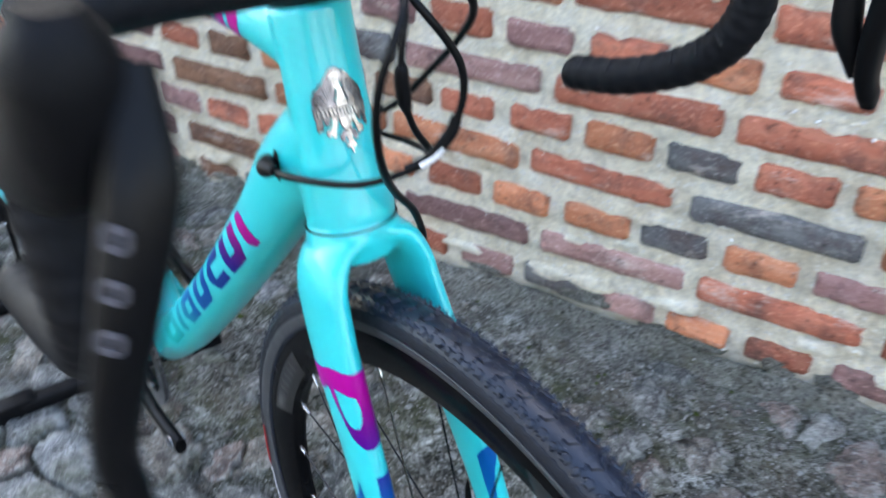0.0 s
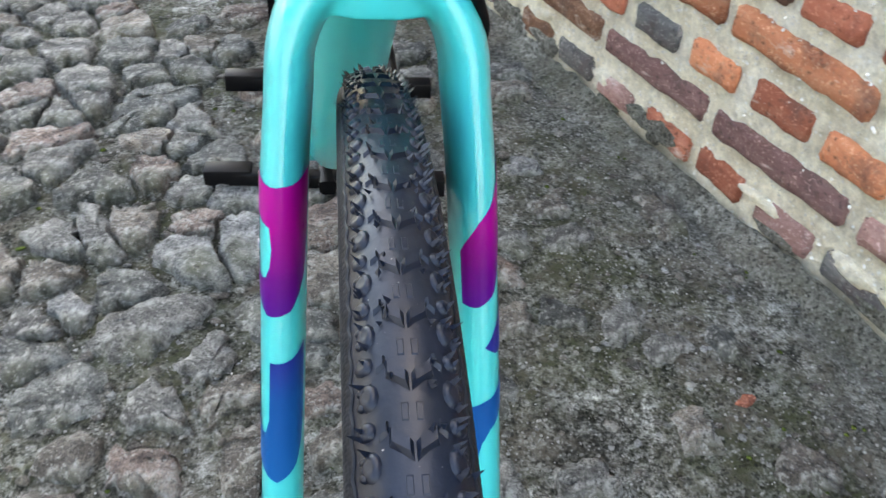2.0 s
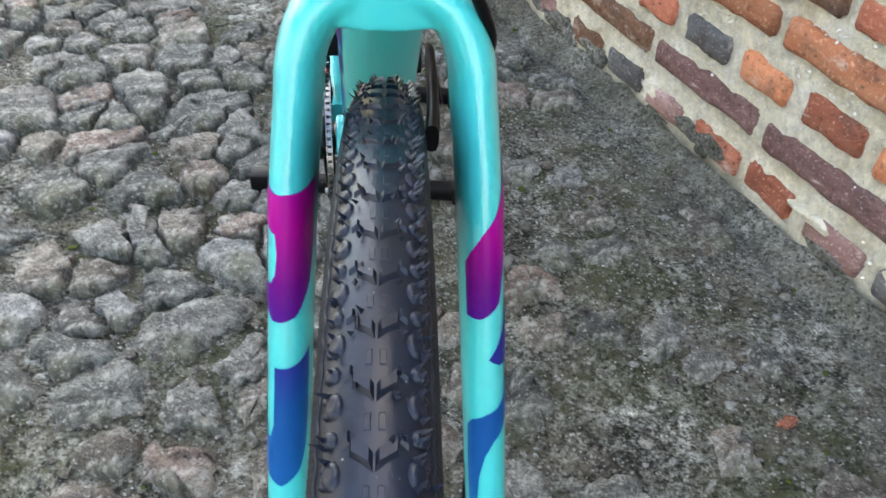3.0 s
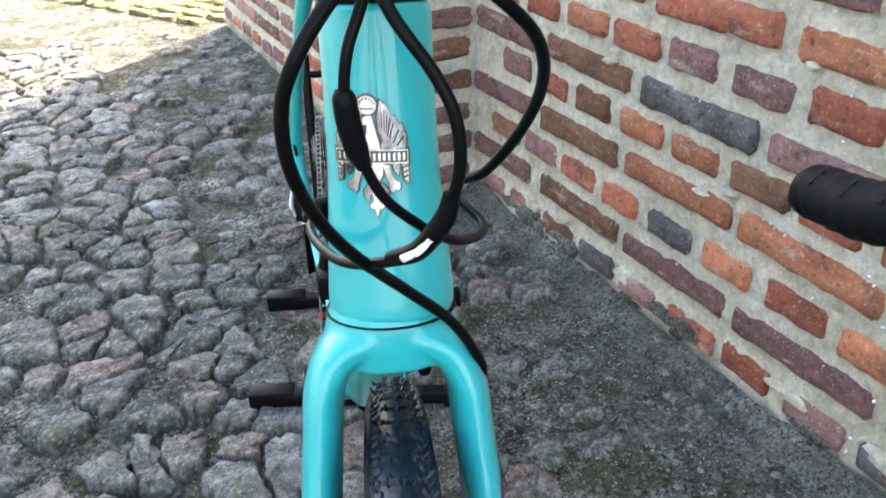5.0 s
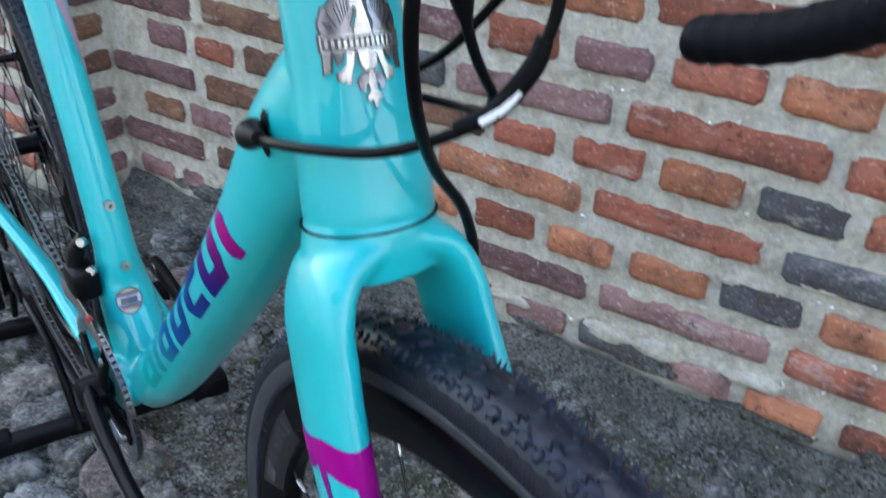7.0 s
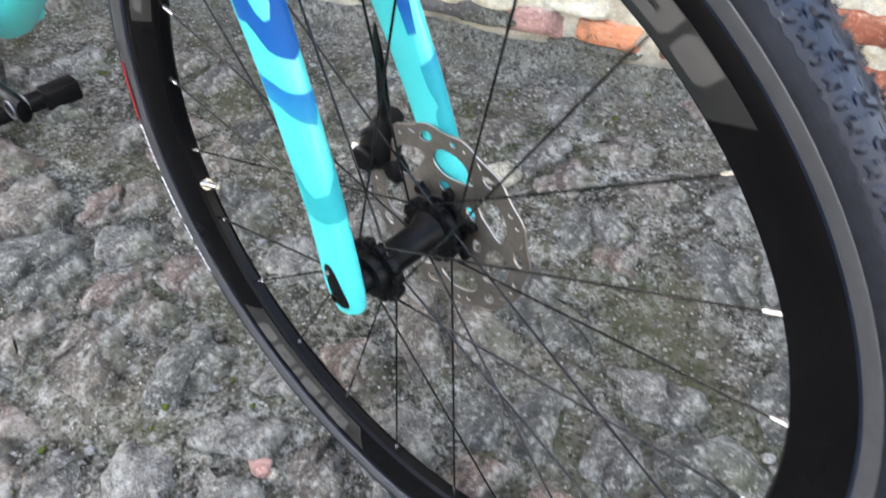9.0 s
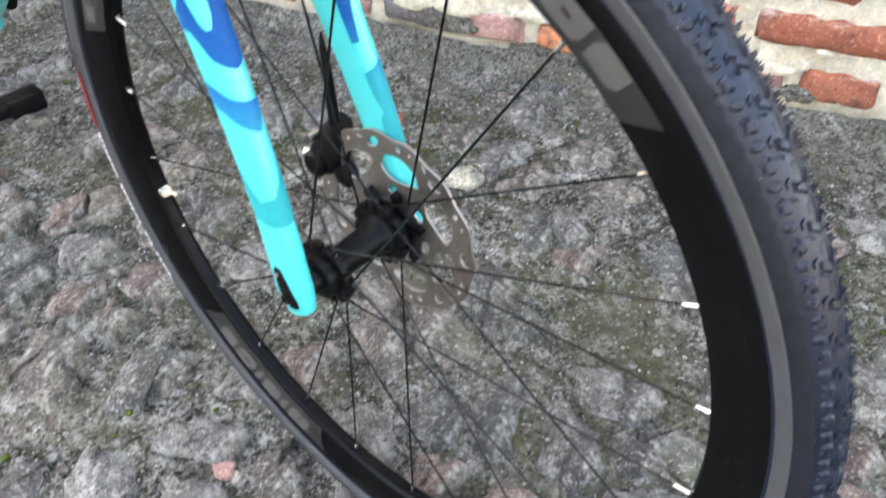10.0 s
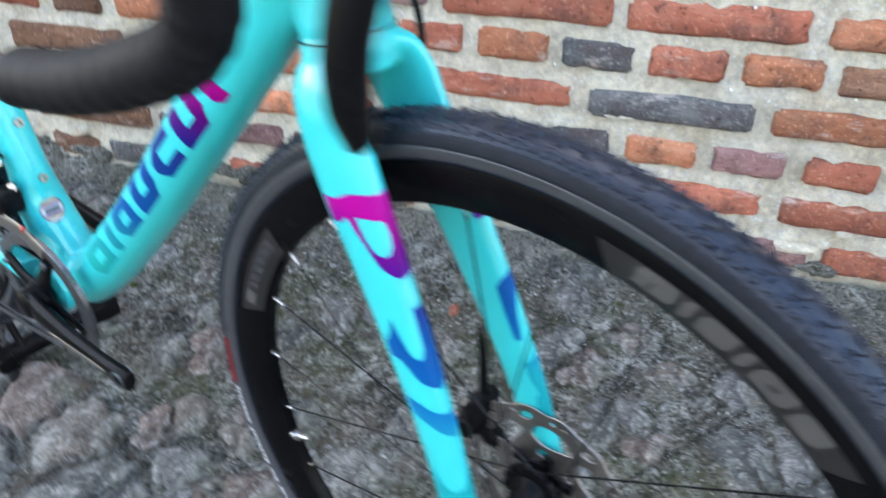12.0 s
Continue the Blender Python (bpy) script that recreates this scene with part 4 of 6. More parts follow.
runs = []
pos = 0.0
for width, kind in ((0.058, "ring"), (0.016, "bar"), (0.050, "ring"), (0.052, "arch"), (0.048, "hook"), (0.054, "arch"), (0.018, "bar")):
    runs.append((pos, pos + width, kind))
    pos += width + 0.0125
for a, b, kind in runs:
    a, b = a - dt_len, b - dt_len
    k = (b - a)
    if kind == "bar":
        sh, ho = slab(a, b), ()
    elif kind == "ring":
        sh, ho = slab(a, b, cut=0.012), [[(a + k * 0.36, -0.006), (b - k * 0.30, -0.006), (b - k * 0.30, 0.007), (a + k * 0.36, 0.007)]]
    elif kind == "arch":
        sh = [(a, -H), (a + k * 0.34, -H), (a + k * 0.34, 0.005), (b - k * 0.34, 0.005), (b - k * 0.34, -H), (b, -H), (b, H - 0.012), (b - 0.012, H), (a, H)]
        ho = ()
    else:
        sh = [(a + 0.012, -H), (b, -H), (b, -0.007), (a + k * 0.38, -0.007), (a + k * 0.38, 0.007), (b, 0.007), (b, H), (a + 0.012, H), (a, H - 0.012), (a, -H + 0.012)]
        ho = ()
    side_graphic("graphic", sh, TUBE_DECAL, ho, DT_A[0] - 0.021, DT_A[1] + 0.002, dt_ang)
for a, b in ((0.02, 0.034), (0.040, 0.07)):
    side_graphic("graphic", [(a, -0.012), (b, -0.012), (b - 0.006, 0.014), (a - 0.006, 0.014)], TUBE_DECAL, (), 0.215, 0.858, 0)
circle = lambda r, n=28: [(r * math.cos(2 * math.pi * k / n), r * math.sin(2 * math.pi * k / n)) for k in range(n)]  # noqa: E731


def tube_spot(u, z, off, outline, material, name, lift, holes=(), way=(0.97, -0.25)):
    """A shape on the front right of the seat tube."""
    w = Vector((way[1], way[0], 0)).normalized()
    w = (SIDE * way[1] + fp(1, 0, 0) * 0 + (fp(1, 0, 0) - fp(0, 0, 0)) * -way[0]).normalized()
    s = Vector((0, 0, 1)).cross(w)
    c = fp(u, off, z)
    return part(name, drape(flat_shape(outline, holes, 0.006), FRAME_TREE, lambda a, b: (c + w * 0.1 + s * a + Vector((0, 0, b)), -w), lift), material, frame_set, sharp=None)


tube_spot(0.690, 0.690, 0.0, [(-0.0065, 0.10), (0.0065, 0.10), (0.0055, -0.070), (0.0035, -0.088), (-0.0015, -0.060)], PINK_PRINT, "tube_panel", 0.0004, (), (0.80, 0.60))
tube_spot(0.634, 0.431, 0.002, circle(0.0130), STICKER, "sticker", 0.0004)
tube_spot(0.634, 0.431, 0.002, circle(0.0130), BADGE_DARK, "sticker_ring", 0.0007, [circle(0.0116)])
tube_spot(0.634, 0.431, 0.002, [(-0.0080, -0.0030), (0.0080, -0.0030), (0.0080, 0.0030), (-0.0080, 0.0030)], BADGE_DARK, "sticker_bar", 0.0008)
for k_, mt_ in enumerate((BLUE_PRINT, RED_PRINT, BADGE_DARK, YELLOW_PRINT)):
    for s_ in (-1, 1):
        h_ = s_ * (0.0045 + 0.0013 * k_)
        w_ = math.sqrt(0.0112**2 - h_ * h_)
        tube_spot(0.634, 0.431, 0.002, [(-w_, h_), (w_, h_), (w_, h_ + 0.0010), (-w_, h_ + 0.0010)], mt_, "sticker_stripe", 0.0008)
for u, z in ((0.626, 0.531), (0.6145, 0.467)):
    disc("boss_bolt", fp(u, 0.0, z), fp(0, 0, 0) - fp(1, 0, -0.2), 0.0052, 0.006, STEEL, frame_set, "small silver bottle cage bolt", 16, 0.002)

# head badge, a winged silver emblem with a blank banner


def badge_skin(outline, lift, holes=()):
    k = lambda ring: [(p / 1000, q / 1000) for p, q in ring]  # noqa: E731
    return drape(flat_shape(k(outline), [k(h) for h in holes], 0.003), FRAME_TREE, lambda p, q: (Vector((p * 0.9 - 0.0045, 0, 0.8195 + q)), Vector((0, 1, 0))), lift)


def badge(name, outline, material, lift, holes=(), rim=1.1):
    """A piece of the emblem with a thin dark edge behind it."""
    ob = part(name, badge_skin(outline, lift, holes), material, emblem, sharp=None)
    if rim:
        cx, cy = sum(p for p, _ in outline) / len(outline), sum(q for _, q in outline) / len(outline)
        wide = max(abs(p - cx) for p, _ in outline) or 1
        high = max(abs(q - cy) for _, q in outline) or 1
        grown = [(cx + (p - cx) * (1 + rim / wide), cy + (q - cy) * (1 + rim / high)) for p, q in outline]
        part("emblem_edge", badge_skin(grown, lift - 0.0006), BADGE_DARK, emblem, sharp=None)
    return ob


emblem = part("head_badge", badge_skin([(-4.6, 2.4), (4.6, 2.4), (5.2, -4), (-5.2, -4)], 0.0004), BADGE_DARK, bike, "silver winged emblem with a dark outline", sharp=None)
WING = [(5.1, 23.8), (7.6, 21.7), (9.8, 18.8), (10.3, 16.7), (12.0, 16.3), (13.4, 13.7), (15.2, 12.6), (15.8, 10.1), (16.7, 8.0), (17.0, 5.5), (16.4, 2.0), (4.9, 2.0), (4.5, 4.7), (5.6, 6.4), (3.6, 10.5), (3.3, 17.0)]
badge("emblem_body", [(-4.2, 15.6), (-2.4, 17.0), (0.6, 17.2), (1.4, 14.6), (2.2, 11.0), (3.6, 5.5), (4.0, 2.0), (-4.0, 2.0), (-3.6, 5.5), (-1.9, 10.0), (-1.7, 13.2), (-4.0, 13.4)], SILVER, 0.0012)
badge("emblem_head", [(-1.2 + 4.6 * math.cos(q), 21.8 + 4.0 * math.sin(q)) for q in np.linspace(0, 2 * math.pi, 19)[:-1]], SILVER, 0.0014)
for q in np.linspace(0.3, 2.85, 7):
    badge("head_pearl", [(-1.2 + 3.4 * math.cos(q) + 0.45 * math.cos(p), 21.8 + 2.9 * math.sin(q) + 0.45 * math.sin(p)) for p in np.linspace(0, 2 * math.pi, 7)[:-1]], BADGE_DARK, 0.0018, (), 0)
badge("head_line", [(-4.4, 20.6), (2.2, 20.6), (2.0, 20.0), (-4.2, 20.0)], BADGE_DARK, 0.0018, (), 0)
for sx in (1, -1):
    badge("emblem_wing", [(sx * p, q) for p, q in WING], WING_CHROME, 0.0011)
    for p, q, p2, q2 in ((8.0, 17.5, 7.2, 9.0), (10.6, 13.6, 8.6, 6.4), (13.2, 10.6, 10.4, 4.8), (15.2, 7.4, 12.4, 3.4), (5.2, 21.0, 5.4, 11.5), (6.6, 20.0, 6.4, 10.0), (9.4, 15.8, 7.8, 7.6)):
        badge("feather_line", [(sx * p, q), (sx * (p + 0.4), q - 0.5), (sx * (p2 + 0.2), q2), (sx * (p2 - 0.2), q2 + 0.3)], BADGE_DARK, 0.0016, (), 0)
    badge("emblem_ribbon", [(sx * 14.3, -4.4), (sx * 17.0, -4.0), (sx * 17.3, -13.6), (sx * 15.1, -12.0)], SILVER, 0.0012)
    for q in (-6.2, -8.4, -10.6):
        badge("ribbon_line", [(sx * 14.7, q), (sx * 16.8, q + 0.7), (sx * 16.8, q + 0.1), (sx * 14.8, q - 0.6)], BADGE_DARK, 0.0016, (), 0)
    badge("emblem_leg", [(sx * p, q) for p, q in ((4.8, -4.2), (8.2, -4.6), (8.6, -8.5), (10.6, -11.5), (12.6, -12.8), (12.8, -15.4), (11.4, -16.4), (10.2, -15.4), (9.2, -17.0), (7.9, -15.9), (7.6, -13.0), (6.2, -9.5))], SILVER, 0.0012)
    badge("emblem_leaf", [(1 + sx * p, q) for p, q in ((1.0, -12.5), (4.2, -13.2), (6.2, -16.0), (5.6, -19.2), (3.6, -20.0), (3.2, -17.6), (1.2, -17.0))], WING_CHROME, 0.0012, (), 0.8)
    badge("emblem_plume", [(sx * 9.6, -4.6), (sx * 13.2, -4.4), (sx * 12.2, -9.4), (sx * 10.8, -8.2)], WING_CHROME, 0.0011)
badge("emblem_belly", [(-3.5, -3.5), (5.0, -3.5), (4.5, -9.0), (2.5, -11.5), (-1.5, -11.5), (-3.0, -9.0)], SILVER, 0.0012)
badge("emblem_tail", [(0.2, -12.0), (1.8, -12.0), (3.0, -17.0), (2.4, -20.0), (4.6, -22.6), (3.2, -24.0), (2.2, -23.6), (1.0, -28.0), (-0.2, -23.6), (-1.2, -24.0), (-2.6, -22.6), (-0.4, -20.0), (-1.0, -17.0)], SILVER, 0.0015, (), 0.8)
badge("emblem_banner", [(-17.2, 1.4), (-8, 2.4), (0, 2.7), (8, 2.4), (17.2, 1.4), (17.2, -4.8), (8, -3.8), (0, -3.5), (-8, -3.8), (-17.2, -4.8)], SILVER, 0.0016)
badge("banner_field", [(-16.6, 0.8), (-8, 1.8), (0, 2.1), (8, 1.8), (16.6, 0.8), (16.6, -4.1), (8, -3.2), (0, -2.9), (-8, -3.2), (-16.6, -4.1)], BADGE_DARK, 0.0019, (), 0)
for k_ in range(14):
    x = -15.0 + k_ * 2.3
    y = -0.55 - 0.0034 * x * x
    badge("banner_mark", [(x - 0.6, y - 1.6), (x + 0.6, y - 1.6), (x + 0.6, y + 1.7), (x - 0.6, y + 1.7)], SILVER, 0.0022, (), 0)


# ---- wheels, built about their own axle, x across
def tyre_mesh():
    prof = []
    for k in range(25):
        a = radians(-128 + 256 * k / 24)
        prof.append((0.0170 * math.sin(a), 0.3315 + 0.0182 * math.cos(a)))
    prof = [(-0.0125, 0.316), *prof, (0.0125, 0.316)]
    return lathe(prof, 160, "x", closed=True)


def on_wheel(ang, x, r):
    """The place at an angle back from straight up... ang 0 is the rear, 90 the top."""
    return Vector((x, r * math.cos(ang), r * math.sin(ang)))


def knob(bm, ang, x, w, length, h, skew=0.0, taper=0.75, lean=0.0):
    """One block of the tread at angle ang and offset x from the middle."""

    def at(dx, ds, dh):
        xx = x + dx
        drop = xx / 0.0170
        base = 0.3315 + 0.0182 * math.sqrt(max(0.0, 1 - min(0.999, drop * drop)))
        nx, nr = drop, math.sqrt(max(0.02, 1 - min(0.98, drop * drop)))
        a = ang + (ds + skew * dx) / 0.35
        return on_wheel(a, xx + nx * dh, base - 0.0008 + nr * dh)

    lo = [bm.verts.new(at(i * w / 2, j * length / 2, 0)) for i, j in ((-1, -1), (1, -1), (1, 1), (-1, 1))]
    hi = [bm.verts.new(at(i * w / 2 * taper, j * length / 2 * taper + lean, h)) for i, j in ((-1, -1), (1, -1), (1, 1), (-1, 1))]
    bm.faces.new(hi)
    for k in range(4):
        bm.faces.new((lo[k], lo[(k + 1) % 4], hi[(k + 1) % 4], hi[k]))


def tread_meshes():
    """Low arrows in the middle, paired blocks beside them, shoulder blocks with combs of moulding hairs."""
    mid, side, hair = bmesh.new(), bmesh.new(), bmesh.new()
    rng = random.Random(3)
    count = 116
    step = 2 * math.pi / count

    def bristle(aa, xx, ln, bend=0.0):
        d = max(-0.96, min(0.96, xx / 0.0170))
        nr = math.sqrt(1 - d * d)
        p0 = on_wheel(aa, xx, 0.3315 + 0.0182 * nr + 0.001)
        out = on_wheel(aa, d, nr)
        tang = on_wheel(aa + math.pi / 2, 0, 1)
        tip = p0 + out * ln + tang * bend + Vector((rng.uniform(-0.001, 0.001), 0, 0))
        e1, e2 = tang * 0.0012, Vector((0.0010, 0, 0))
        b = [hair.verts.new(p0 + e1), hair.verts.new(p0 - e1 * 0.5 + e2), hair.verts.new(p0 - e1 * 0.5 - e2)]
        t = hair.verts.new(tip)
        for q in range(3):
            hair.faces.new((b[q], b[(q + 1) % 3], t))

    def lobe(aa, x, rx, rs, h, dish=0.0):
        """One soft round stud, rx across and rs along the tread; dish sinks its middle."""
        rows = []
        for grow, up in ((1.0, -0.0004), (0.82, h * 0.50), (0.58, h * 0.88), (0.30, h - dish * 0.5)):
            row = []
            for q in range(10):
                w = 2 * math.pi * q / 10
                d = max(-0.985, min(0.985, (x + rx * grow * math.cos(w)) / 0.0170))
                nr = math.sqrt(1 - d * d)
                row.append(side.verts.new(on_wheel(aa + rs * grow * math.sin(w) / 0.35, (0.0170 + up) * d, 0.3315 + (0.0182 + up) * nr)))
            rows.append(row)
        for lo, hi in zip(rows, rows[1:]):
            for q in range(10):
                side.faces.new((lo[q], lo[(q + 1) % 10], hi[(q + 1) % 10], hi[q]))
        d = x / 0.0170
        nr = math.sqrt(1 - d * d)
        tip = side.verts.new(on_wheel(aa, (0.0170 + h - dish) * d, 0.3315 + (0.0182 + h - dish) * nr))
        for q in range(10):
            side.faces.new((rows[-1][q], rows[-1][(q + 1) % 10], tip))

    for i in range(count):
        a = step * i
        # ramped arrows and slotted pads along the middle
        for sx in (1, -1):
            knob(mid, a, sx * 0.0031, 0.0066, 0.0060, 0.0023, skew=-sx * 0.80, taper=0.58, lean=-0.0012)
            knob(mid, a + 0.53 * step, sx * 0.0018, 0.0024, 0.0072, 0.0010, taper=0.6)
            # a dished round stud, then a longer one with two small lobes outside it
            lobe(a + 0.70 * step, sx * 0.0115, 0.0024, 0.0029, 0.0016, 0.0004)
            lobe(a + 0.21 * step, sx * 0.0106, 0.0025, 0.0044, 0.0015, 0.0005)
            lobe(a + 0.10 * step, sx * 0.0122, 0.0012, 0.0013, 0.0013)
            lobe(a + 0.32 * step, sx * 0.0122, 0.0012, 0.0013, 0.0013)
            # low ramps running back along the smooth lane
            knob(mid, a + 0.36 * step, sx * 0.0062, 0.0024, 0.0105, 0.0006, taper=0.5)
            knob(mid, a + 0.78 * step, sx * 0.0070, 0.0028, 0.0042, 0.0017, skew=sx * 0.7, taper=0.55, lean=-0.0008)
            for f in (0.10, 0.16, 0.76, 0.83):
                if rng.random() < 0.5:
                    bristle(a + (f + rng.uniform(-0.02, 0.02)) * step, sx * rng.uniform(0.004, 0.0078), rng.uniform(0.0014, 0.0030), rng.uniform(-0.0015, 0.0015))
            dense = 0.92 if sx > 0 else 0.30
            for f in (0.02, 0.06, 0.11, 0.32, 0.37, 0.42, 0.62, 0.67, 0.72, 0.77):
                if rng.random() < dense:
                    bristle(a + (f + rng.uniform(-0.012, 0.012)) * step, sx * (0.0116 + rng.uniform(-0.0012, 0.0012)), rng.uniform(0.0026, 0.0048), rng.uniform(-0.0012, 0.0006))
            if rng.random() < 0.14:
                bristle(a + 0.3 * step, sx * 0.0148, rng.uniform(0.003, 0.005), rng.uniform(-0.002, 0.002))
        if rng.random() < 0.35:
            bristle(a, -0.0050, 0.0030, rng.uniform(-0.003, 0.003))
    return mid, side, hair


def ribbed_band():
    """A dark band of very fine ribs on the tyre's side, with a scalloped outer edge."""
    verts, faces = [], []
    n = 2400
    spread = (-93, -91, -82, -74, -66, -61, -59)
    rise = (0.0002, 0.0006, 0.0006, 0.0006, 0.0006, 0.0006, 0.0001)
    for k in range(n):
        a = 2 * math.pi * k / n
        for j, (deg, h) in enumerate(zip(spread, rise)):
            if 1 < j < 5:
                h += 0.00016 if (k + j) % 3 else 0.0
            if j > 4:
                deg += 1.6 * math.sin(k * math.pi / 5)
            th = radians(deg)
            verts.append(tuple(on_wheel(a, (0.0170 + h) * math.sin(th), 0.3315 + (0.0182 + h) * math.cos(th))))
    m = len(spread)
    for k in range(n):
        for j in range(m - 1):
            faces.append((k * m + j, k * m + j + 1, (k + 1) % n * m + j + 1, (k + 1) % n * m + j))
    me = bpy.data.meshes.new("ribbed_band")
    me.from_pydata(verts, [], faces)
    return me


RIM_PROF = [(-0.0040, 0.2835), (-0.0074, 0.2855), (-0.0104, 0.2930), (-0.0124, 0.3020), (-0.0134, 0.3105), (-0.0137, 0.3185), (-0.0122, 0.3222), (0.0122, 0.3222), (0.0137, 0.3185), (0.0134, 0.3105), (0.0124, 0.3020), (0.0104, 0.2930), (0.0074, 0.2855), (0.0040, 0.2835)]


def rim_x(r):
    return float(np.interp(r, [0.2835, 0.2855, 0.2930, 0.3020, 0.3105, 0.3185], [0.0040, 0.0074, 0.0104, 0.0124, 0.0134, 0.0137]))


def rim_mark(name, outline, radius, middle, sx, material, parent, holes=(), lift=0.0004):
    """A printed mark on the rim's side wall, wrapped on its curve."""
    bm = flat_shape(outline, holes, 0.004)
    for v in bm.verts:
        a, h = v.co.x, v.co.y
        r = radius + h
        v.co = on_wheel(middle - sx * a / radius, sx * (rim_x(r) + lift), r)
    return part(name, bm, material, parent, sharp=None)


TYRE_MESH = mesh_of(tyre_mesh(), "tyre")
TREAD = tread_meshes()
TREAD_MID, TREAD_SIDE, HAIR_MESH = (mesh_of(b, n, n == "side_knobs", 65) for b, n in zip(TREAD, ("centre_tread", "side_knobs", "rubber_hairs")))
RIM_MESH = mesh_of(lathe(RIM_PROF, 144, "x", closed=True), "rim", sharp=30)


def bead_strip():
    return lathe([(-0.0134, 0.3212), (-0.0150, 0.3224), (-0.0152, 0.3230), (-0.0168, 0.3268), (-0.0177, 0.3306), (-0.0177, 0.3318), (-0.0160, 0.3322), (-0.0140, 0.3235), (-0.0124, 0.3214)], 144, "x", closed=True)


BEAD_MESH = mesh_of(bead_strip(), "bead_strip")
BAND_MESH = ribbed_band()
FIRST_SPOKE = radians(4.3)


def wheel(name, at, turn, label, front):
    """A spoked wheel; returns its part empty-free root mesh (the rim)."""
    m = Matrix.Translation(at) @ Matrix.Rotation(turn, 4, "Z")
    root = part(name, RIM_MESH, RIM_BLACK, bike, label)
    root.matrix_basis = m
    add = lambda n, bm, mt, lab="", **kw: part(n, bm, mt, root, lab, **kw)  # noqa: E731
    add("tyre", TYRE_MESH, TYRE, "black knobbly gravel tyre")
    add("centre_tread", TREAD_MID, TYRE, kind="stuff")
    add("side_tread", TREAD_SIDE, TYRE, kind="stuff")
    add("rubber_fringe", HAIR_MESH, TYRE, "thin moulding hairs on new tyre", kind="stuff")
    for sx in (-1, 1):
        for ob in (add("bead_strip", BEAD_MESH, BRAKE_TRACK, "smooth grey tyre bead strip"), add("ribbed_band", BAND_MESH, SIDEWALL, "dark finely ribbed sidewall band")):
            if sx > 0:
                ob.rotation_euler = (0, 0, math.pi)
    # spokes in crossing pairs, alternating sides
    half = 0.0275 if front else 0.024
    for k in range(24):
        ang = FIRST_SPOKE + radians(15 * k)
        sx = 1 if k % 2 else -1
        swing = radians(62) * (1 if (k // 2) % 2 else -1) * sx
        foot = on_wheel(ang + swing, sx * half, 0.0215)
        head = on_wheel(ang, sx * 0.0012, 0.279)
        mid = foot.lerp(head, 0.5)
        add("spoke", sweep([foot, foot.lerp(head, 0.06), mid, head.lerp(foot, 0.06), head], [0.0010, 0.0009, 0.0009, 0.0009, 0.0010], 8), SPOKE_BLACK)
        out = (head - foot).normalized()
        part("nipple", sweep([head - out * 0.006, head + out * 0.001, head + out * 0.006], [0.0015, 0.0018, 0.0020], 10), SILVER, root, "bright silver spoke nipple" if k == 0 else "")
    add("hub", lathe([(-0.050, 0.0), (-0.050, 0.0095), (-0.040, 0.0100), (-0.039, 0.0165), (-0.031, 0.0175), (-0.0305, 0.0225), (-0.0265, 0.0228), (-0.026, 0.0150), (-0.020, 0.0125), (0.016, 0.0125), (0.022, 0.0150), (0.0255, 0.0165), (0.026, 0.0235), (0.0295, 0.0235), (0.030, 0.0185), (0.039, 0.0175), (0.040, 0.0100), (0.050, 0.0095), (0.050, 0.0)], 40, "x"), BLACK_METAL, "black straight-pull hub")
    for sx, r0 in ((-1, 0.0225), (1, 0.0235)):
        for k in range(12):
            a = FIRST_SPOKE + radians(30 * k + 10)
            c = on_wheel(a, sx * 0.0285, r0)
            part("spoke_socket", box(-0.0035, 0.0035, -0.0035, 0.0035, -0.0045, 0.0045, 0.0012, m=Matrix.Translation(c) @ Matrix.Rotation(a, 4, "X")), BLACK_METAL, root)
    valve_ang = radians(-18.2)
    vd = on_wheel(valve_ang, 0, 1)
    add("valve", sweep([vd * 0.262, vd * 0.266, vd * 0.268, vd * 0.2835], [0.0022, 0.0022, 0.0030, 0.0030], 14), SILVER, "silver valve stem")
    part("valve_nut", sweep([vd * 0.2795, vd * 0.2845], [0.0058, 0.0062], 16), SILVER, root, "knurled silver lock ring")
    # rotor
    rm = 0.0435 if front else 0.030
    rot = add("brake_rotor", rotor_mesh(), STEEL, "steel disc brake rotor with cut-outs", smooth=False)
    rot.location = (rm, 0, 0)
    for k, bm in enumerate([carrier_ring(), *(carrier_arm(q) for q in range(6))]):
        bm.transform(Matrix.Translation((rm, 0, 0)))
        add("carrier_arm" if k else "lock_ring", bm, BLACK_METAL, "" if k else "black rotor lock ring")
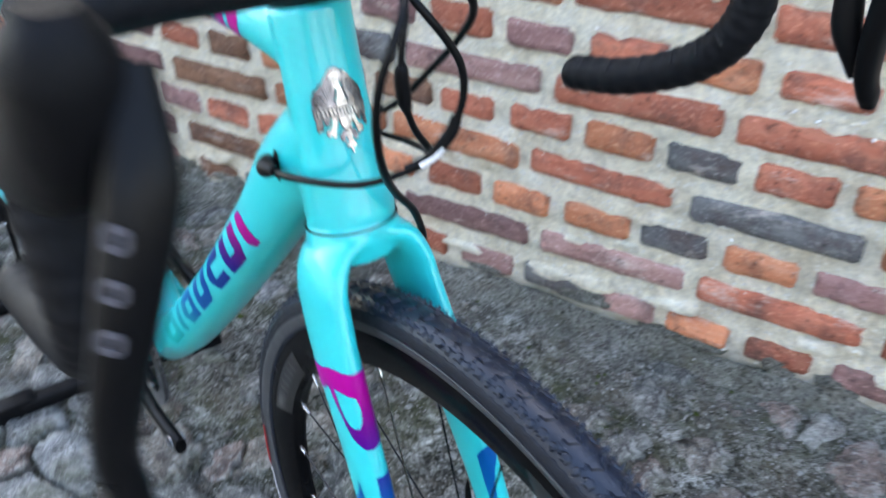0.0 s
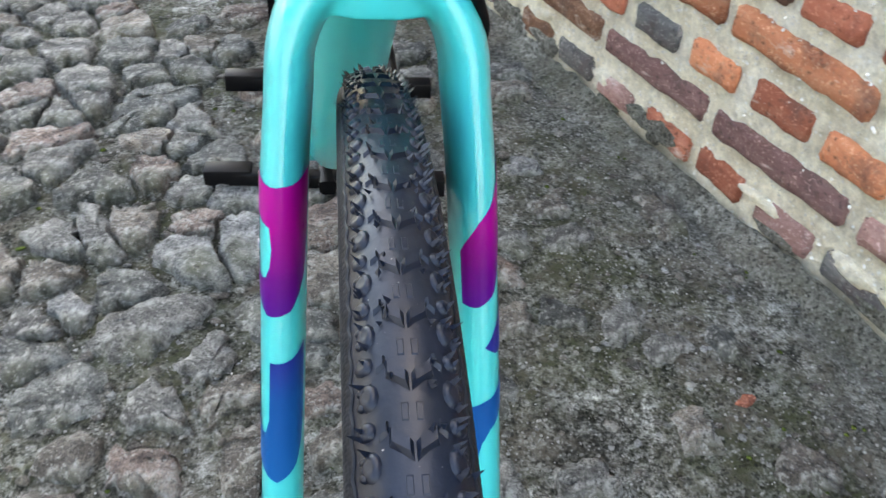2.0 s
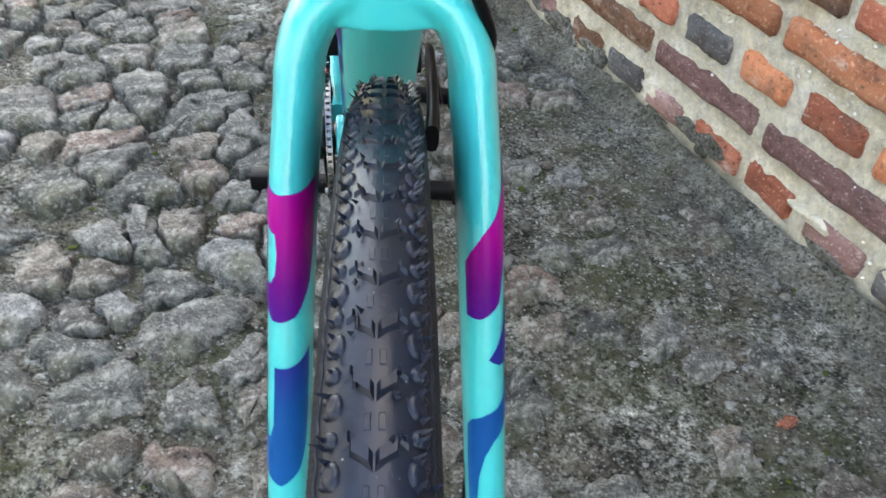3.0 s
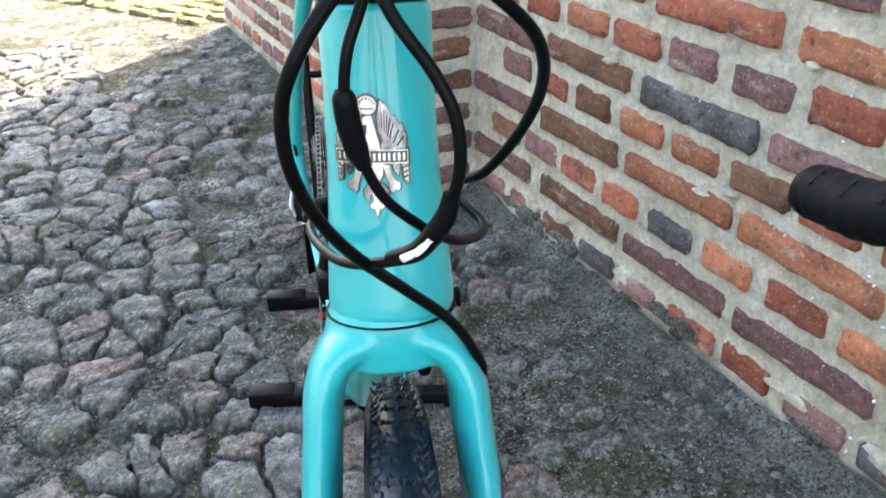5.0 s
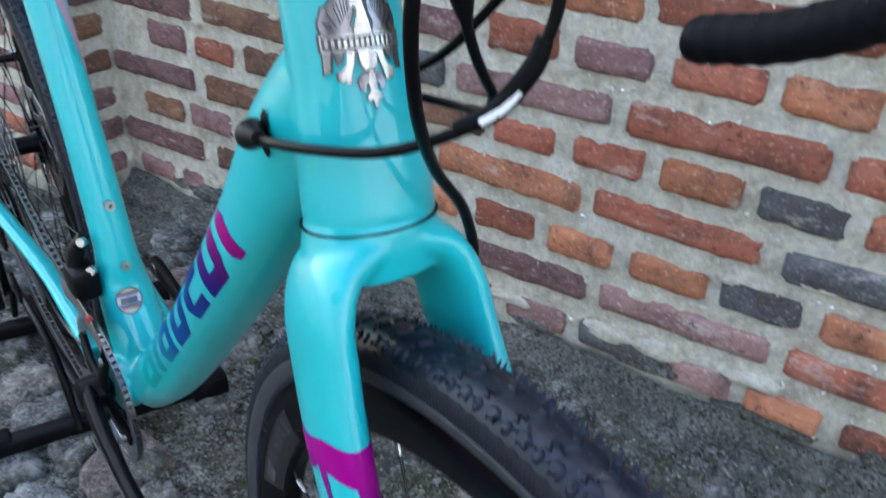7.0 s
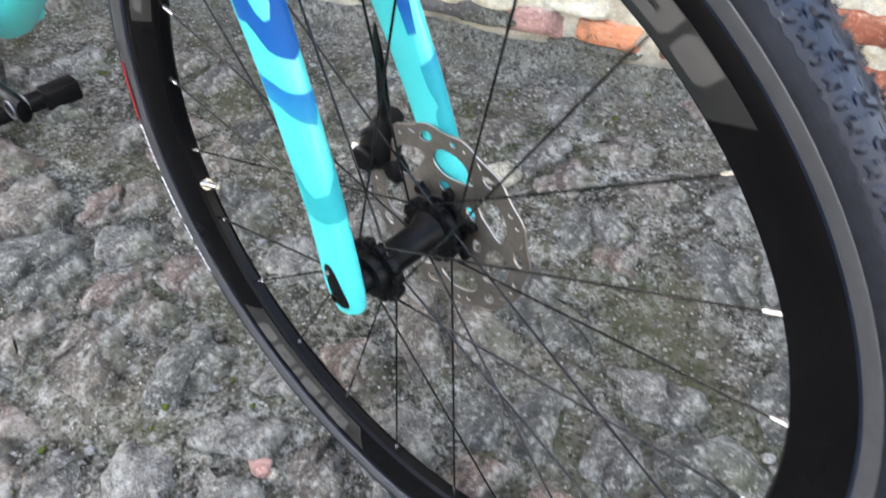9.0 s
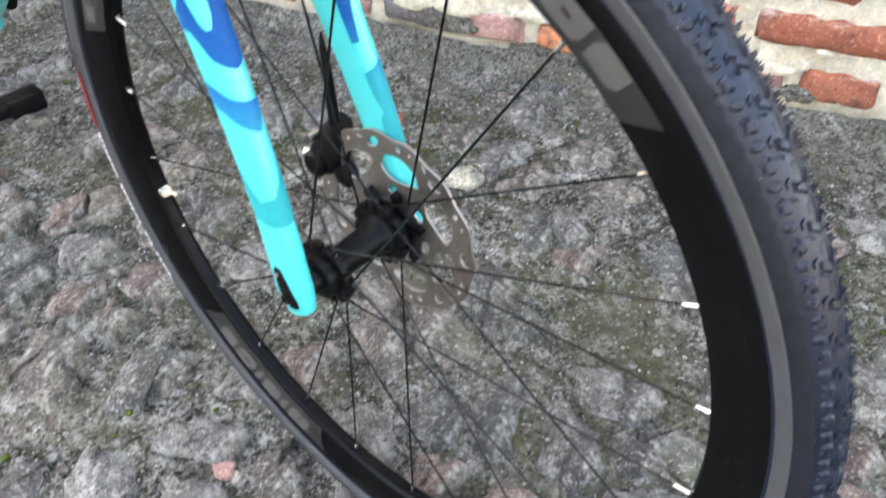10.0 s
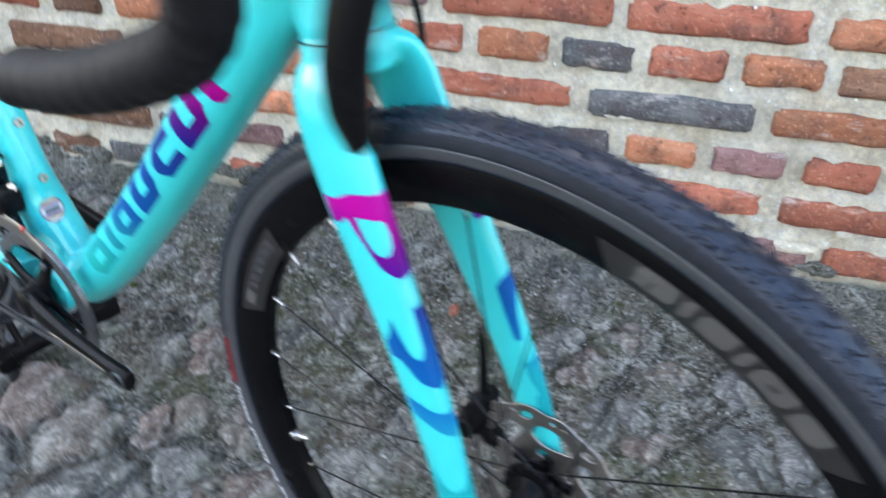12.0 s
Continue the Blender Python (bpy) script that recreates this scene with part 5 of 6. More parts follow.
    # printed marks: blank grey blocks in two groups and a small one
    for base, sx in ((radians(117.5), -1), (radians(-61.5), -1), (radians(117.5), 1), (radians(-61.5), 1)):
        bg = [(-0.082, -0.0150), (0.082, -0.0150), (0.094, 0.0085), (-0.094, 0.0085)]
        rim_mark("rim_panel", bg, 0.3015, base, sx, RIM_SHADE, root, lift=0.0003)
        x = -0.068
        for w, hole in ((0.0275, False), (0.0075, False), (0.0235, False), (0.0075, False), (0.0265, True), (0.023, False)):
            sh = [(x, -0.0110), (x + w - 0.004, -0.0110), (x + w, -0.006), (x + w, 0.0062), (x + 0.004, 0.0062), (x, 0.001)]
            ho = [[(x + w * 0.38, -0.004), (x + w * 0.62, -0.004), (x + w * 0.62, -0.0005), (x + w * 0.38, -0.0005)]] if hole else ()
            if w > 0.024 and not hole:
                ho = [[(x + w * 0.34, -0.0099), (x + w * 0.42, -0.0099), (x + w * 0.52, -0.001), (x + w * 0.44, -0.001)]] if x < -0.05 else [[(x + w * 0.33, -0.0045), (x + w * 0.8, -0.0045), (x + w * 0.8, -0.0030), (x + w * 0.33, -0.0030)]]
            rim_mark("rim_mark", sh, 0.3035, base, sx, RIM_PRINT, root, ho, 0.0006)
            x += w + 0.0045
    for base in (radians(26), radians(206)):
        rim_mark("rim_panel", [(-0.050, -0.014), (0.050, -0.014), (0.062, 0.008), (-0.062, 0.008)], 0.3015, base, -1, RIM_SHADE, root, lift=0.0003)
        for x, w in ((-0.048, 0.018), (-0.024, 0.007), (-0.013, 0.008), (0.000, 0.010), (0.014, 0.009), (0.027, 0.009), (0.040, 0.009)):
            rim_mark("rim_mark", [(x, -0.007), (x + w, -0.007), (x + w, 0.003), (x, 0.003)], 0.3030, base, -1, RIM_PRINT if x < -0.04 else GREY_PRINT, root, (), 0.0006)
    # sidewall label: a red block and a run of white bars
    def wall_mark(a0, a1, lo, hi, mt):
        bm = flat_shape([(a0, lo), (a1, lo), (a1, hi), (a0, hi)], (), 0.003)
        for v in bm.verts:
            ang, r = radians(v.co.x * 1000), v.co.y
            s = (r - 0.3315) / 0.0182
            v.co = on_wheel(ang, -0.0170 * math.sqrt(max(0, 1 - s * s)) - 0.0016, r)
        part("tyre_mark", bm, mt, root, sharp=None)

    for off in (0,):
        wall_mark((6.4 + off) / 1000, (8.6 + off) / 1000, 0.3292, 0.3330, GREY_PRINT)
        wall_mark((-5.8 + off) / 1000, (4.6 + off) / 1000, 0.3288, 0.3338, LABEL_RED)
        a = -6.8 + off
        for k, w in enumerate((1.0, 0.5, 0.9, 0.9, 1.0, 0.9, 0.4, 1.0, -0.8, 0.8, 0.9, 0.9, 0.8, 0.9, 1.0, 1.0, -0.8, 1.1, 0.4, 0.9, -0.8, 0.9, 0.8, 0.9, 0.4, 1.0)):
            if w > 0:
                wall_mark((a - w) / 1000, a / 1000, 0.3290, 0.3336 - 0.0007 * (k % 3), LABEL_GREY)
            a -= abs(w) + 0.28
    return root


def rotor_mesh():
    """A lobed disc, 160 mm across: seven slanted windows, each with a tilted oval and small round holes outside it."""
    n = 252
    first = radians(76)
    wave = lambda a: 0.0790 + 0.0013 * math.cos(14 * (a - first))  # noqa: E731
    outer = [(wave(a) * math.cos(a), wave(a) * math.sin(a)) for a in (2 * math.pi * k / n for k in range(n))]

    def spot(r, b):
        return r * math.cos(b), r * math.sin(b)

    def oval(r, b, along, up, tilt=0.0, sides=12):
        out = []
        for q in range(sides):
            w = 2 * math.pi * q / sides
            s_, h_ = along * math.cos(w), up * math.sin(w)
            s_, h_ = s_ * math.cos(tilt) - h_ * math.sin(tilt), s_ * math.sin(tilt) + h_ * math.cos(tilt)
            out.append(spot(r + h_, b + s_ / r))
        return out

    window = ((51, 0), (56, 2), (61, 6), (64, 11), (65, 20), (64, 28), (60.5, 36), (56, 42.5), (52.5, 43.5), (47.5, 36), (43, 25), (41.5, 14), (45, 5))
    holes = []
    for k in range(7):
        b = first + 2 * math.pi * k / 7
        holes.append(round_poly([spot(r / 1000, b + radians(d)) for r, d in window], 1))
        holes.append(round_poly([spot(r / 1000, b + radians(d)) for r, d in ((29, 4), (34.5, 3), (37, 10), (36.5, 20), (32, 26), (28.5, 15))], 1))
        holes.append(oval(0.0698, b - radians(2), 0.0066, 0.0042, 0.35))
        holes.append(oval(0.0722, b + radians(19), 0.0026, 0.0024))
        holes.append(oval(0.0735, b + radians(27.5), 0.0017, 0.0016))
        holes.append(oval(0.0735, b + radians(38.5), 0.0036, 0.0010, -0.5, 8))
    holes.append([spot(0.0205, 2 * math.pi * k / 32) for k in range(32)])
    bm = flat_shape(outer, holes, 0, 0.0009)
    bm.transform(Matrix(((0, 0, 1, 0), (1, 0, 0, 0), (0, 1, 0, 0), (0, 0, 0, 1))))
    return bm


def carrier_ring():
    return lathe([(-0.004, 0.0130), (-0.004, 0.0215), (0.003, 0.0225), (0.005, 0.0205), (0.005, 0.0130)], 36, "x", closed=True)


def carrier_arm(k):
    a = radians(60 * k + 40)
    bm = sweep([on_wheel(a, -0.001, 0.018), on_wheel(a, -0.001, 0.030)], 0.0045, 10)
    return lathe([(-0.006, 0.0), (-0.006, 0.0040), (0.004, 0.0045), (0.004, 0.0)], 12, "x", bm=bm, at=on_wheel(a, 0, 0.0300))


front_wheel = wheel("front_wheel", AXLE, 0.0, "black deep-rim front wheel with wiry spokes", True)
# the bars are turned a little, so that fork and wheel swing about the steering axis
STEER = Matrix.Translation(HT_LOW) @ Matrix.Rotation(radians(1.34), 4, (HT_TOP - HT_LOW).normalized()) @ Matrix.Translation(-HT_LOW)
fork.matrix_basis = Matrix.Translation((-0.001, 0, 0)) @ STEER
front_wheel.matrix_basis = STEER @ front_wheel.matrix_basis
REAR = fp(1.028, 0, 0.448)
rear_wheel = wheel("rear_wheel", REAR, YAW, "black deep-rim rear wheel lifted by the stand", False)

# front caliper, behind the left blade
CAL = Vector((0.041, 0.072, 0.385))
cal = part("brake_caliper", tube([CAL + Vector((0.006, -0.012, 0.034)), CAL + Vector((0.006, -0.004, 0.016)), CAL + Vector((0.004, 0.002, -0.002)), CAL + Vector((0.004, 0.010, -0.014))], [0.009, 0.0125, 0.0135, 0.009], 6, sides=18, side_axis=(1, 0, 0), squash=[0.008, 0.014, 0.016, 0.010], power=2.8), BLACK_PLASTIC, bike, "black hydraulic disc brake caliper")
cal.matrix_basis = STEER
part("piston_cap", lathe([(-0.010, 0), (-0.010, 0.0090), (-0.008, 0.0112), (0.004, 0.0122), (0.012, 0.0122), (0.012, 0)], 28, "x", at=CAL + Vector((-0.004, 0.004, -0.004))), BLACK_METAL, cal)
part("cap_ring", lathe([(-0.0006, 0.0064), (-0.0006, 0.0076), (0.0004, 0.0076), (0.0004, 0.0064)], 24, "x", closed=True, at=CAL + Vector((-0.0142, 0.004, -0.004))), BLACK_PLASTIC, cal)
part("caliper_bolt", lathe([(-0.005, 0), (-0.005, 0.0034), (0.005, 0.0036), (0.005, 0)], 14, "x", at=CAL + Vector((-0.008, 0.006, 0.020))), SILVER, cal, "bright bolt")
part("bleed_screw", sweep([CAL + Vector((-0.004, 0.012, -0.002)), CAL + Vector((-0.007, 0.0195, -0.002))], [0.0040, 0.0044], 12), SILVER, cal, "bright bleed screw")
part("pad_pin", sweep([CAL + Vector((-0.002, 0.010, 0.013)), CAL + Vector((-0.005, 0.0150, 0.013))], 0.0026, 10), SILVER, cal)
part("pad_jaw", tube([CAL + Vector((0.003, -0.012, -0.004)), CAL + Vector((0.0035, -0.018, -0.013)), CAL + Vector((0.004, -0.023, -0.019))], [0.008, 0.0085, 0.0055], 5, sides=14, side_axis=(1, 0, 0), squash=[0.009, 0.009, 0.007], power=3.0), BLACK_PLASTIC, cal)
part("brake_hose", tube([CAL + Vector((0.004, -0.008, 0.022)), CAL + Vector((0.004, -0.006, 0.042)), (0.0435, 0.0665, 0.462), (0.0435, 0.0690, 0.480), (0.0445, 0.0705, 0.491)], [0.0052, 0.0046, 0.0036, 0.0026, 0.0010], sides=12), HOSE, cal, "black brake hose leaving the blade")

# drivetrain on the right side
BB = fp(0.597, 0, 0.343)


def plate(bm, turn_x=0.0, at=(0, 0, 0)):
    """A flat shape (along, up) stood upright in the bicycle's plane."""
    bm.transform(Matrix.Translation(at) @ Matrix.Rotation(YAW, 4, "Z") @ Matrix(((0, 0, 1, 0), (1, 0, 0, 0), (0, 1, 0, 0), (0, 0, 0, 1))))
    return bm


def toothed(r, teeth, inner, depth=0.0045, n=6):
    out = []
    for k in range(teeth):
        for q, h in ((0.0, 0), (0.25, 0), (0.42, 1), (0.58, 1), (0.75, 0)):
            a = 2 * math.pi * (k + q) / teeth
            rr = r + h * depth
            out.append((rr * math.cos(a), rr * math.sin(a)))
    return out, [(inner * math.cos(2 * math.pi * k / 40), inner * math.sin(2 * math.pi * k / 40)) for k in range(40)]


crank = part("crankset", lathe([(-0.078, 0), (-0.078, 0.012), (-0.074, 0.018), (-0.050, 0.020), (-0.044, 0.014), (-0.04, 0)], 32, "x"), BLACK_METAL, bike, "black crankset with no pedals fitted")
crank.matrix_basis = Matrix.Translation(BB) @ Matrix.Rotation(YAW, 4, "Z")
o_, h_ = toothed(0.0785, 40, 0.064)
ring = flat_shape(o_, [h_], 0, 0.0015)
ring.transform(Matrix(((0, 0, 1, -0.047), (1, 0, 0, 0), (0, 1, 0, 0), (0, 0, 0, 1))))
chainring = part("chainring", ring, DARK_STEEL, crank, "dark toothed chainring", smooth=False)
for k in range(4):
    a0 = radians(90 * k + 28)
    prof = [(-0.052, 0.012, 0.016), (-0.0515, 0.034, 0.010), (-0.049, 0.058, 0.008), (-0.048, 0.067, 0.010)]
    part("spider_arm", sweep([on_wheel(a0, x, r) for x, r, w in prof], [w for *_, w in prof], 14, on_wheel(a0 + math.pi / 2, 0, 1), squash=0.0045), BLACK_METAL, crank)
    part("ring_bolt", lathe([(-0.0555, 0), (-0.0555, 0.0042), (-0.047, 0.0046), (-0.047, 0)], 14, "x", at=(0, *on_wheel(a0, 0, 0.061)[1:])), DARK_STEEL, crank)
CRANK_DIR = radians(184.5)


def arm_path(direction, x0, sx):
    spec = ((0.000, 0.0185, 0), (0.030, 0.0150, -0.004), (0.075, 0.0118, -0.008), (0.130, 0.0115, -0.011), (0.168, 0.0135, -0.012), (0.182, 0.0120, -0.012))
    return [on_wheel(direction, x0 + sx * -d, r) for r, w, d in spec], [w for r, w, d in spec]


for x0, dr, sx in ((-0.066, CRANK_DIR, 1), (0.066, CRANK_DIR + math.pi, -1)):
    pts_, ws_ = arm_path(dr, x0, -sx)
    part("crank_arm", tube(pts_, ws_, 5, sides=18, side_axis=on_wheel(dr + math.pi / 2, 0, 1), squash=[0.0085, 0.0085, 0.0075, 0.0070, 0.0075, 0.0065], power=2.6), BLACK_METAL, crank, "black forged crank arm, pedal hole empty")
    part("pedal_hole", lathe([(-0.008, 0.0072), (-0.008, 0.0095), (0.008, 0.0095), (0.008, 0.0072)], 24, "x", closed=True, at=Vector((x0 + (sx * -0.012), 0, 0)) + on_wheel(dr, 0, 0.170)), DARK_STEEL, crank)
    part("arm_stripe", tube([on_wheel(dr, x0 - sx * 0.0185, r) for r in (0.06, 0.09, 0.13, 0.15)], [0.0028, 0.0034, 0.0034, 0.0024], 4, sides=10, side_axis=on_wheel(dr + math.pi / 2, 0, 1), squash=0.0006), STEEL, crank, "thin pale stripe")

# cassette: eleven stacked sprockets
cassette = part("cassette", lathe([(-0.046, 0), (-0.046, 0.013), (-0.012, 0.013), (-0.012, 0)], 24, "x"), DARK_STEEL, bike, "grey stacked cassette of sprockets")
cassette.matrix_basis = Matrix.Translation(REAR) @ Matrix.Rotation(YAW, 4, "Z")
for k in range(11):
    teeth = (11, 13, 15, 17, 19, 21, 23, 25, 27, 30, 34)[k]
    r = teeth * 0.0127 / (2 * math.pi)
    o_, h_ = toothed(r - 0.001, teeth, max(0.009, r - 0.011), 0.0038)
    sp = flat_shape(o_, [h_], 0, 0.0008)
    sp.transform(Matrix(((0, 0, 1, -0.046 + 0.0033 * k), (1, 0, 0, 0), (0, 1, 0, 0), (0, 0, 0, 1))))
    part("sprocket", sp, STEEL if k % 2 else DARK_STEEL, cassette, smooth=False)


# chain as one linked run of small plates
def chain_mesh():
    bm = bmesh.new()
    top = [(0.597 + 0.081 * math.cos(t), 0.343 + 0.081 * math.sin(t)) for t in np.linspace(math.radians(265), math.radians(92), 34)]
    top += [(0.597 + (1.028 - 0.597) * s, 0.424 + (0.495 - 0.424) * s) for s in np.linspace(0.03, 1, 34)]
    top += [(1.028 + 0.045 * math.cos(t), 0.450 + 0.045 * math.sin(t)) for t in np.linspace(math.radians(85), math.radians(-80), 10)]
    top += [(1.005, 0.388), (0.99, 0.372), (0.985, 0.355)]
    low = [(1.0, 0.262), (0.98, 0.248), (0.95, 0.246)]
    low += [(0.95 + (0.600 - 0.95) * s, 0.246 + (0.262 - 0.246) * s) for s in np.linspace(0.03, 1, 26)]
    for run in (top, low):
        pts = [fp(u, -0.047 + (-0.016 + 0.016) * 0 + 0.012 * min(1, max(0, (u - 0.65) / 0.35)), z) for u, z in run]
        for a, b in zip(pts, pts[1:]):
            d = (b - a)
            ln = d.length
            q = d.normalized()
            m = Matrix.Translation((a + b) / 2) @ Matrix((SIDE, q, SIDE.cross(q))).transposed().to_4x4()
            for off in (-0.0026, 0.0026):
                box(off - 0.0005, off + 0.0005, -ln * 0.52, ln * 0.52, -0.0038, 0.0038, 0, bm, m)
            box(-0.0028, 0.0028, -0.0022, 0.0022, -0.0030, 0.0030, 0, bm, m)
    return bm


part("chain", chain_mesh(), DARK_STEEL, bike, "dark oiled roller chain", smooth=False, kind="stuff")

# rear derailleur and front derailleur
der = part("rear_derailleur", tube([fp(1.022, -0.072, 0.425), fp(1.012, -0.070, 0.400), fp(1.000, -0.072, 0.372), fp(0.992, -0.072, 0.352)], [0.010, 0.014, 0.015, 0.011], 5, sides=16), BLACK_PLASTIC, bike, "black long-cage rear derailleur")
part("derailleur_plate", tube([fp(1.005, -0.081, 0.402), fp(0.997, -0.084, 0.380), fp(0.990, -0.082, 0.362)], [0.007, 0.010, 0.006], 5, sides=14, squash=0.004), SILVER, der, "bright silver outer plate")
part("derailleur_cage", tube([fp(0.992, -0.066, 0.355), fp(0.992, -0.068, 0.30), fp(0.996, -0.068, 0.252)], [0.008, 0.007, 0.008], 5, sides=12, squash=0.0025), BLACK_METAL, der)
for u, z in ((0.990, 0.348), (0.996, 0.256)):
    o_, h_ = toothed(0.020, 11, 0.004, 0.004)
    part("jockey_wheel", plate(flat_shape(o_, [h_], 0, 0.0022), at=fp(u, -0.056, z)), BLACK_PLASTIC, der, smooth=False)
    disc("pulley_bolt", fp(u, -0.071, z), SIDE, 0.0045, 0.006, SILVER, der, "bright bolt", 14)
part("shift_housing", tube([fp(1.022, -0.082, 0.432), fp(1.045, -0.092, 0.452), fp(1.050, -0.088, 0.480), fp(1.030, -0.078, 0.492), fp(0.99, -0.070, 0.465)], 0.0025, sides=10), HOSE, der)
fd = part("front_derailleur", box(-0.050, -0.022, 0.622, 0.662, 0.436, 0.470, 0.007, m=Matrix.Rotation(YAW, 4, "Z") @ Matrix.Translation((0.012, -0.006, 0))), BLACK_PLASTIC, bike, "black front derailleur with bright bolts")
part("derailleur_cage", tube([fp(0.566, -0.050, 0.412), fp(0.60, -0.050, 0.430), fp(0.64, -0.050, 0.432), fp(0.68, -0.050, 0.424)], 0.011, 5, sides=12, side_axis=(0, 0, 1), squash=0.0015), STEEL, fd, "steel chain guide")
part("derailleur_arm", tube([fp(0.640, -0.026, 0.500), fp(0.645, -0.036, 0.482), fp(0.642, -0.042, 0.462)], [0.006, 0.009, 0.008], 5, sides=14), BLACK_METAL, fd)
for u, z in ((0.622, 0.468), (0.634, 0.496)):
    disc("derailleur_bolt", fp(u, -0.031, z), (-0.6, -0.7, 0.3), 0.0050, 0.007, SILVER, fd, "bright bolt", 16)
disc("limit_screw", fp(0.590, -0.050, 0.436), (-0.3, -0.9, 0.2), 0.0035, 0.006, RED_PRINT, fd, "tiny red mark", 12)
part("rear_caliper", box(0.036, 0.058, 0.905, 0.945, 0.452, 0.512, 0.007, m=Matrix.Rotation(YAW, 4, "Z") @ Matrix.Translation((0.012, 0, 0))), BLACK_PLASTIC, bike, "black rear disc brake caliper")

# ---- cables and hoses in front of the head tube
part("brake_hose", tube([(0.010, 0.095, 0.925), (-0.010, 0.062, 0.911), (-0.023, 0.054, 0.895), (-0.031, 0.055, 0.877), (-0.032, 0.060, 0.854), (-0.026, 0.069, 0.829), (-0.014, 0.083, 0.803), (0.006, 0.102, 0.773), (0.028, 0.114, 0.745), (0.042, 0.123, 0.714), (0.043, 0.127, 0.700)], 0.00265, sides=14), HOSE, bike, "black brake hose looping into the fork")
part("shift_cable", tube([(0.004, 0.095, 0.925), (-0.003, 0.072, 0.905), (-0.009, 0.066, 0.890), (-0.011, 0.066, 0.872), (-0.007, 0.068, 0.851), (0.001, 0.071, 0.832), (0.018, 0.082, 0.811)], 0.0021, sides=12), HOSE, bike, "black electric shift cable")
part("cable_adjuster", tube([(-0.0112, 0.0655, 0.877), (-0.0112, 0.0655, 0.874), (-0.0105, 0.066, 0.866), (-0.0085, 0.067, 0.855), (-0.0062, 0.068, 0.8475)], [0.0030, 0.0043, 0.0045, 0.0044, 0.0028], 5, sides=16), BLACK_PLASTIC, bike, "black inline cable adjuster")
part("brake_hose", tube([(-0.006, 0.090, 0.925), (0.006, 0.068, 0.902), (0.019, 0.063, 0.883), (0.026, 0.060, 0.868), (0.0275, 0.060, 0.850), (0.0235, 0.063, 0.833), (0.012, 0.072, 0.8095), (-0.004, 0.086, 0.7965), (-0.020, 0.106, 0.7865), (-0.033, 0.138, 0.7785), (-0.039, 0.170, 0.771), (-0.036, 0.196, 0.764)], 0.0024, sides=14), HOSE, bike, "black cable looping into the down tube")
fer = part("cable_joint", tube([(0.0245, 0.0622, 0.837), (0.0215, 0.0645, 0.826), (0.012, 0.072, 0.8095), (0.001, 0.0815, 0.8008)], [0.0033, 0.0042, 0.0042, 0.0033], 6, sides=16), BLACK_PLASTIC, bike, "black cable joint with a white printed mark")
part("joint_mark", tube([(0.0165, 0.0643, 0.8185), (0.0115, 0.0680, 0.8110), (0.0055, 0.0728, 0.8055)], 0.0018, 5, sides=10, side_axis=(0.55, -0.2, -0.8), squash=0.0009), WHITE_PRINT, fer, "white printed mark")
part("brake_hose", tube([(0.020, 0.080, 0.920), (0.044, 0.079, 0.902), (0.060, 0.092, 0.883), (0.066, 0.114, 0.858), (0.062, 0.142, 0.827), (0.050, 0.168, 0.797), (0.040, 0.205, 0.775)], 0.0026, sides=14), HOSE, bike, "black rear brake hose")
part("shift_cable", tube([(0.018, 0.082, 0.811), (0.030, 0.100, 0.797), (0.042, 0.125, 0.785), (0.046, 0.148, 0.779), (0.040, 0.172, 0.777), (0.034, 0.190, 0.775)], 0.0022, sides=12), HOSE, bike)
port = part("cable_port", drape(flat_shape(round_poly([(-0.004, -0.013), (0.004, -0.010), (0.006, 0.0), (0.003, 0.013), (-0.004, 0.011)], 2), (), 0.004), FRAME_TREE, lambda a, b: (fp(0.198 + a, -0.2, 0.764 + b), SIDE), 0.001), BLACK_PLASTIC, frame_set, "black rubber cable port", sharp=None)
part("port_cap", tube([(-0.040, 0.182, 0.769), (-0.0385, 0.196, 0.765), (-0.033, 0.206, 0.761)], [0.0035, 0.0075, 0.008], 5, sides=16), BLACK_PLASTIC, frame_set)

# ---- handlebar, levers, stem
STEM_TOP = HT_TOP + ht_way * 0.045
bar = part("handlebar", tube([(-0.205, 0.058, 0.921), (-0.15, 0.096, 0.930), (-0.06, 0.104, 0.926), (0, 0.105, 0.925), (0.06, 0.104, 0.926), (0.15, 0.096, 0.930), (0.205, 0.058, 0.921)], [0.0150, 0.0150, 0.0160, 0.0200, 0.0160, 0.0150, 0.0150], 8, sides=20), TAPE, bike, "black taped drop handlebar")
part("stem", tube([STEM_TOP + Vector((0, 0.006, -0.004)), (0, 0.16, 0.932), (0, 0.115, 0.928)], [0.021, 0.019, 0.021], 6, sides=20, side_axis=(1, 0, 0), squash=[0.026, 0.019, 0.020]), BLACK_METAL, bike, "black handlebar stem")
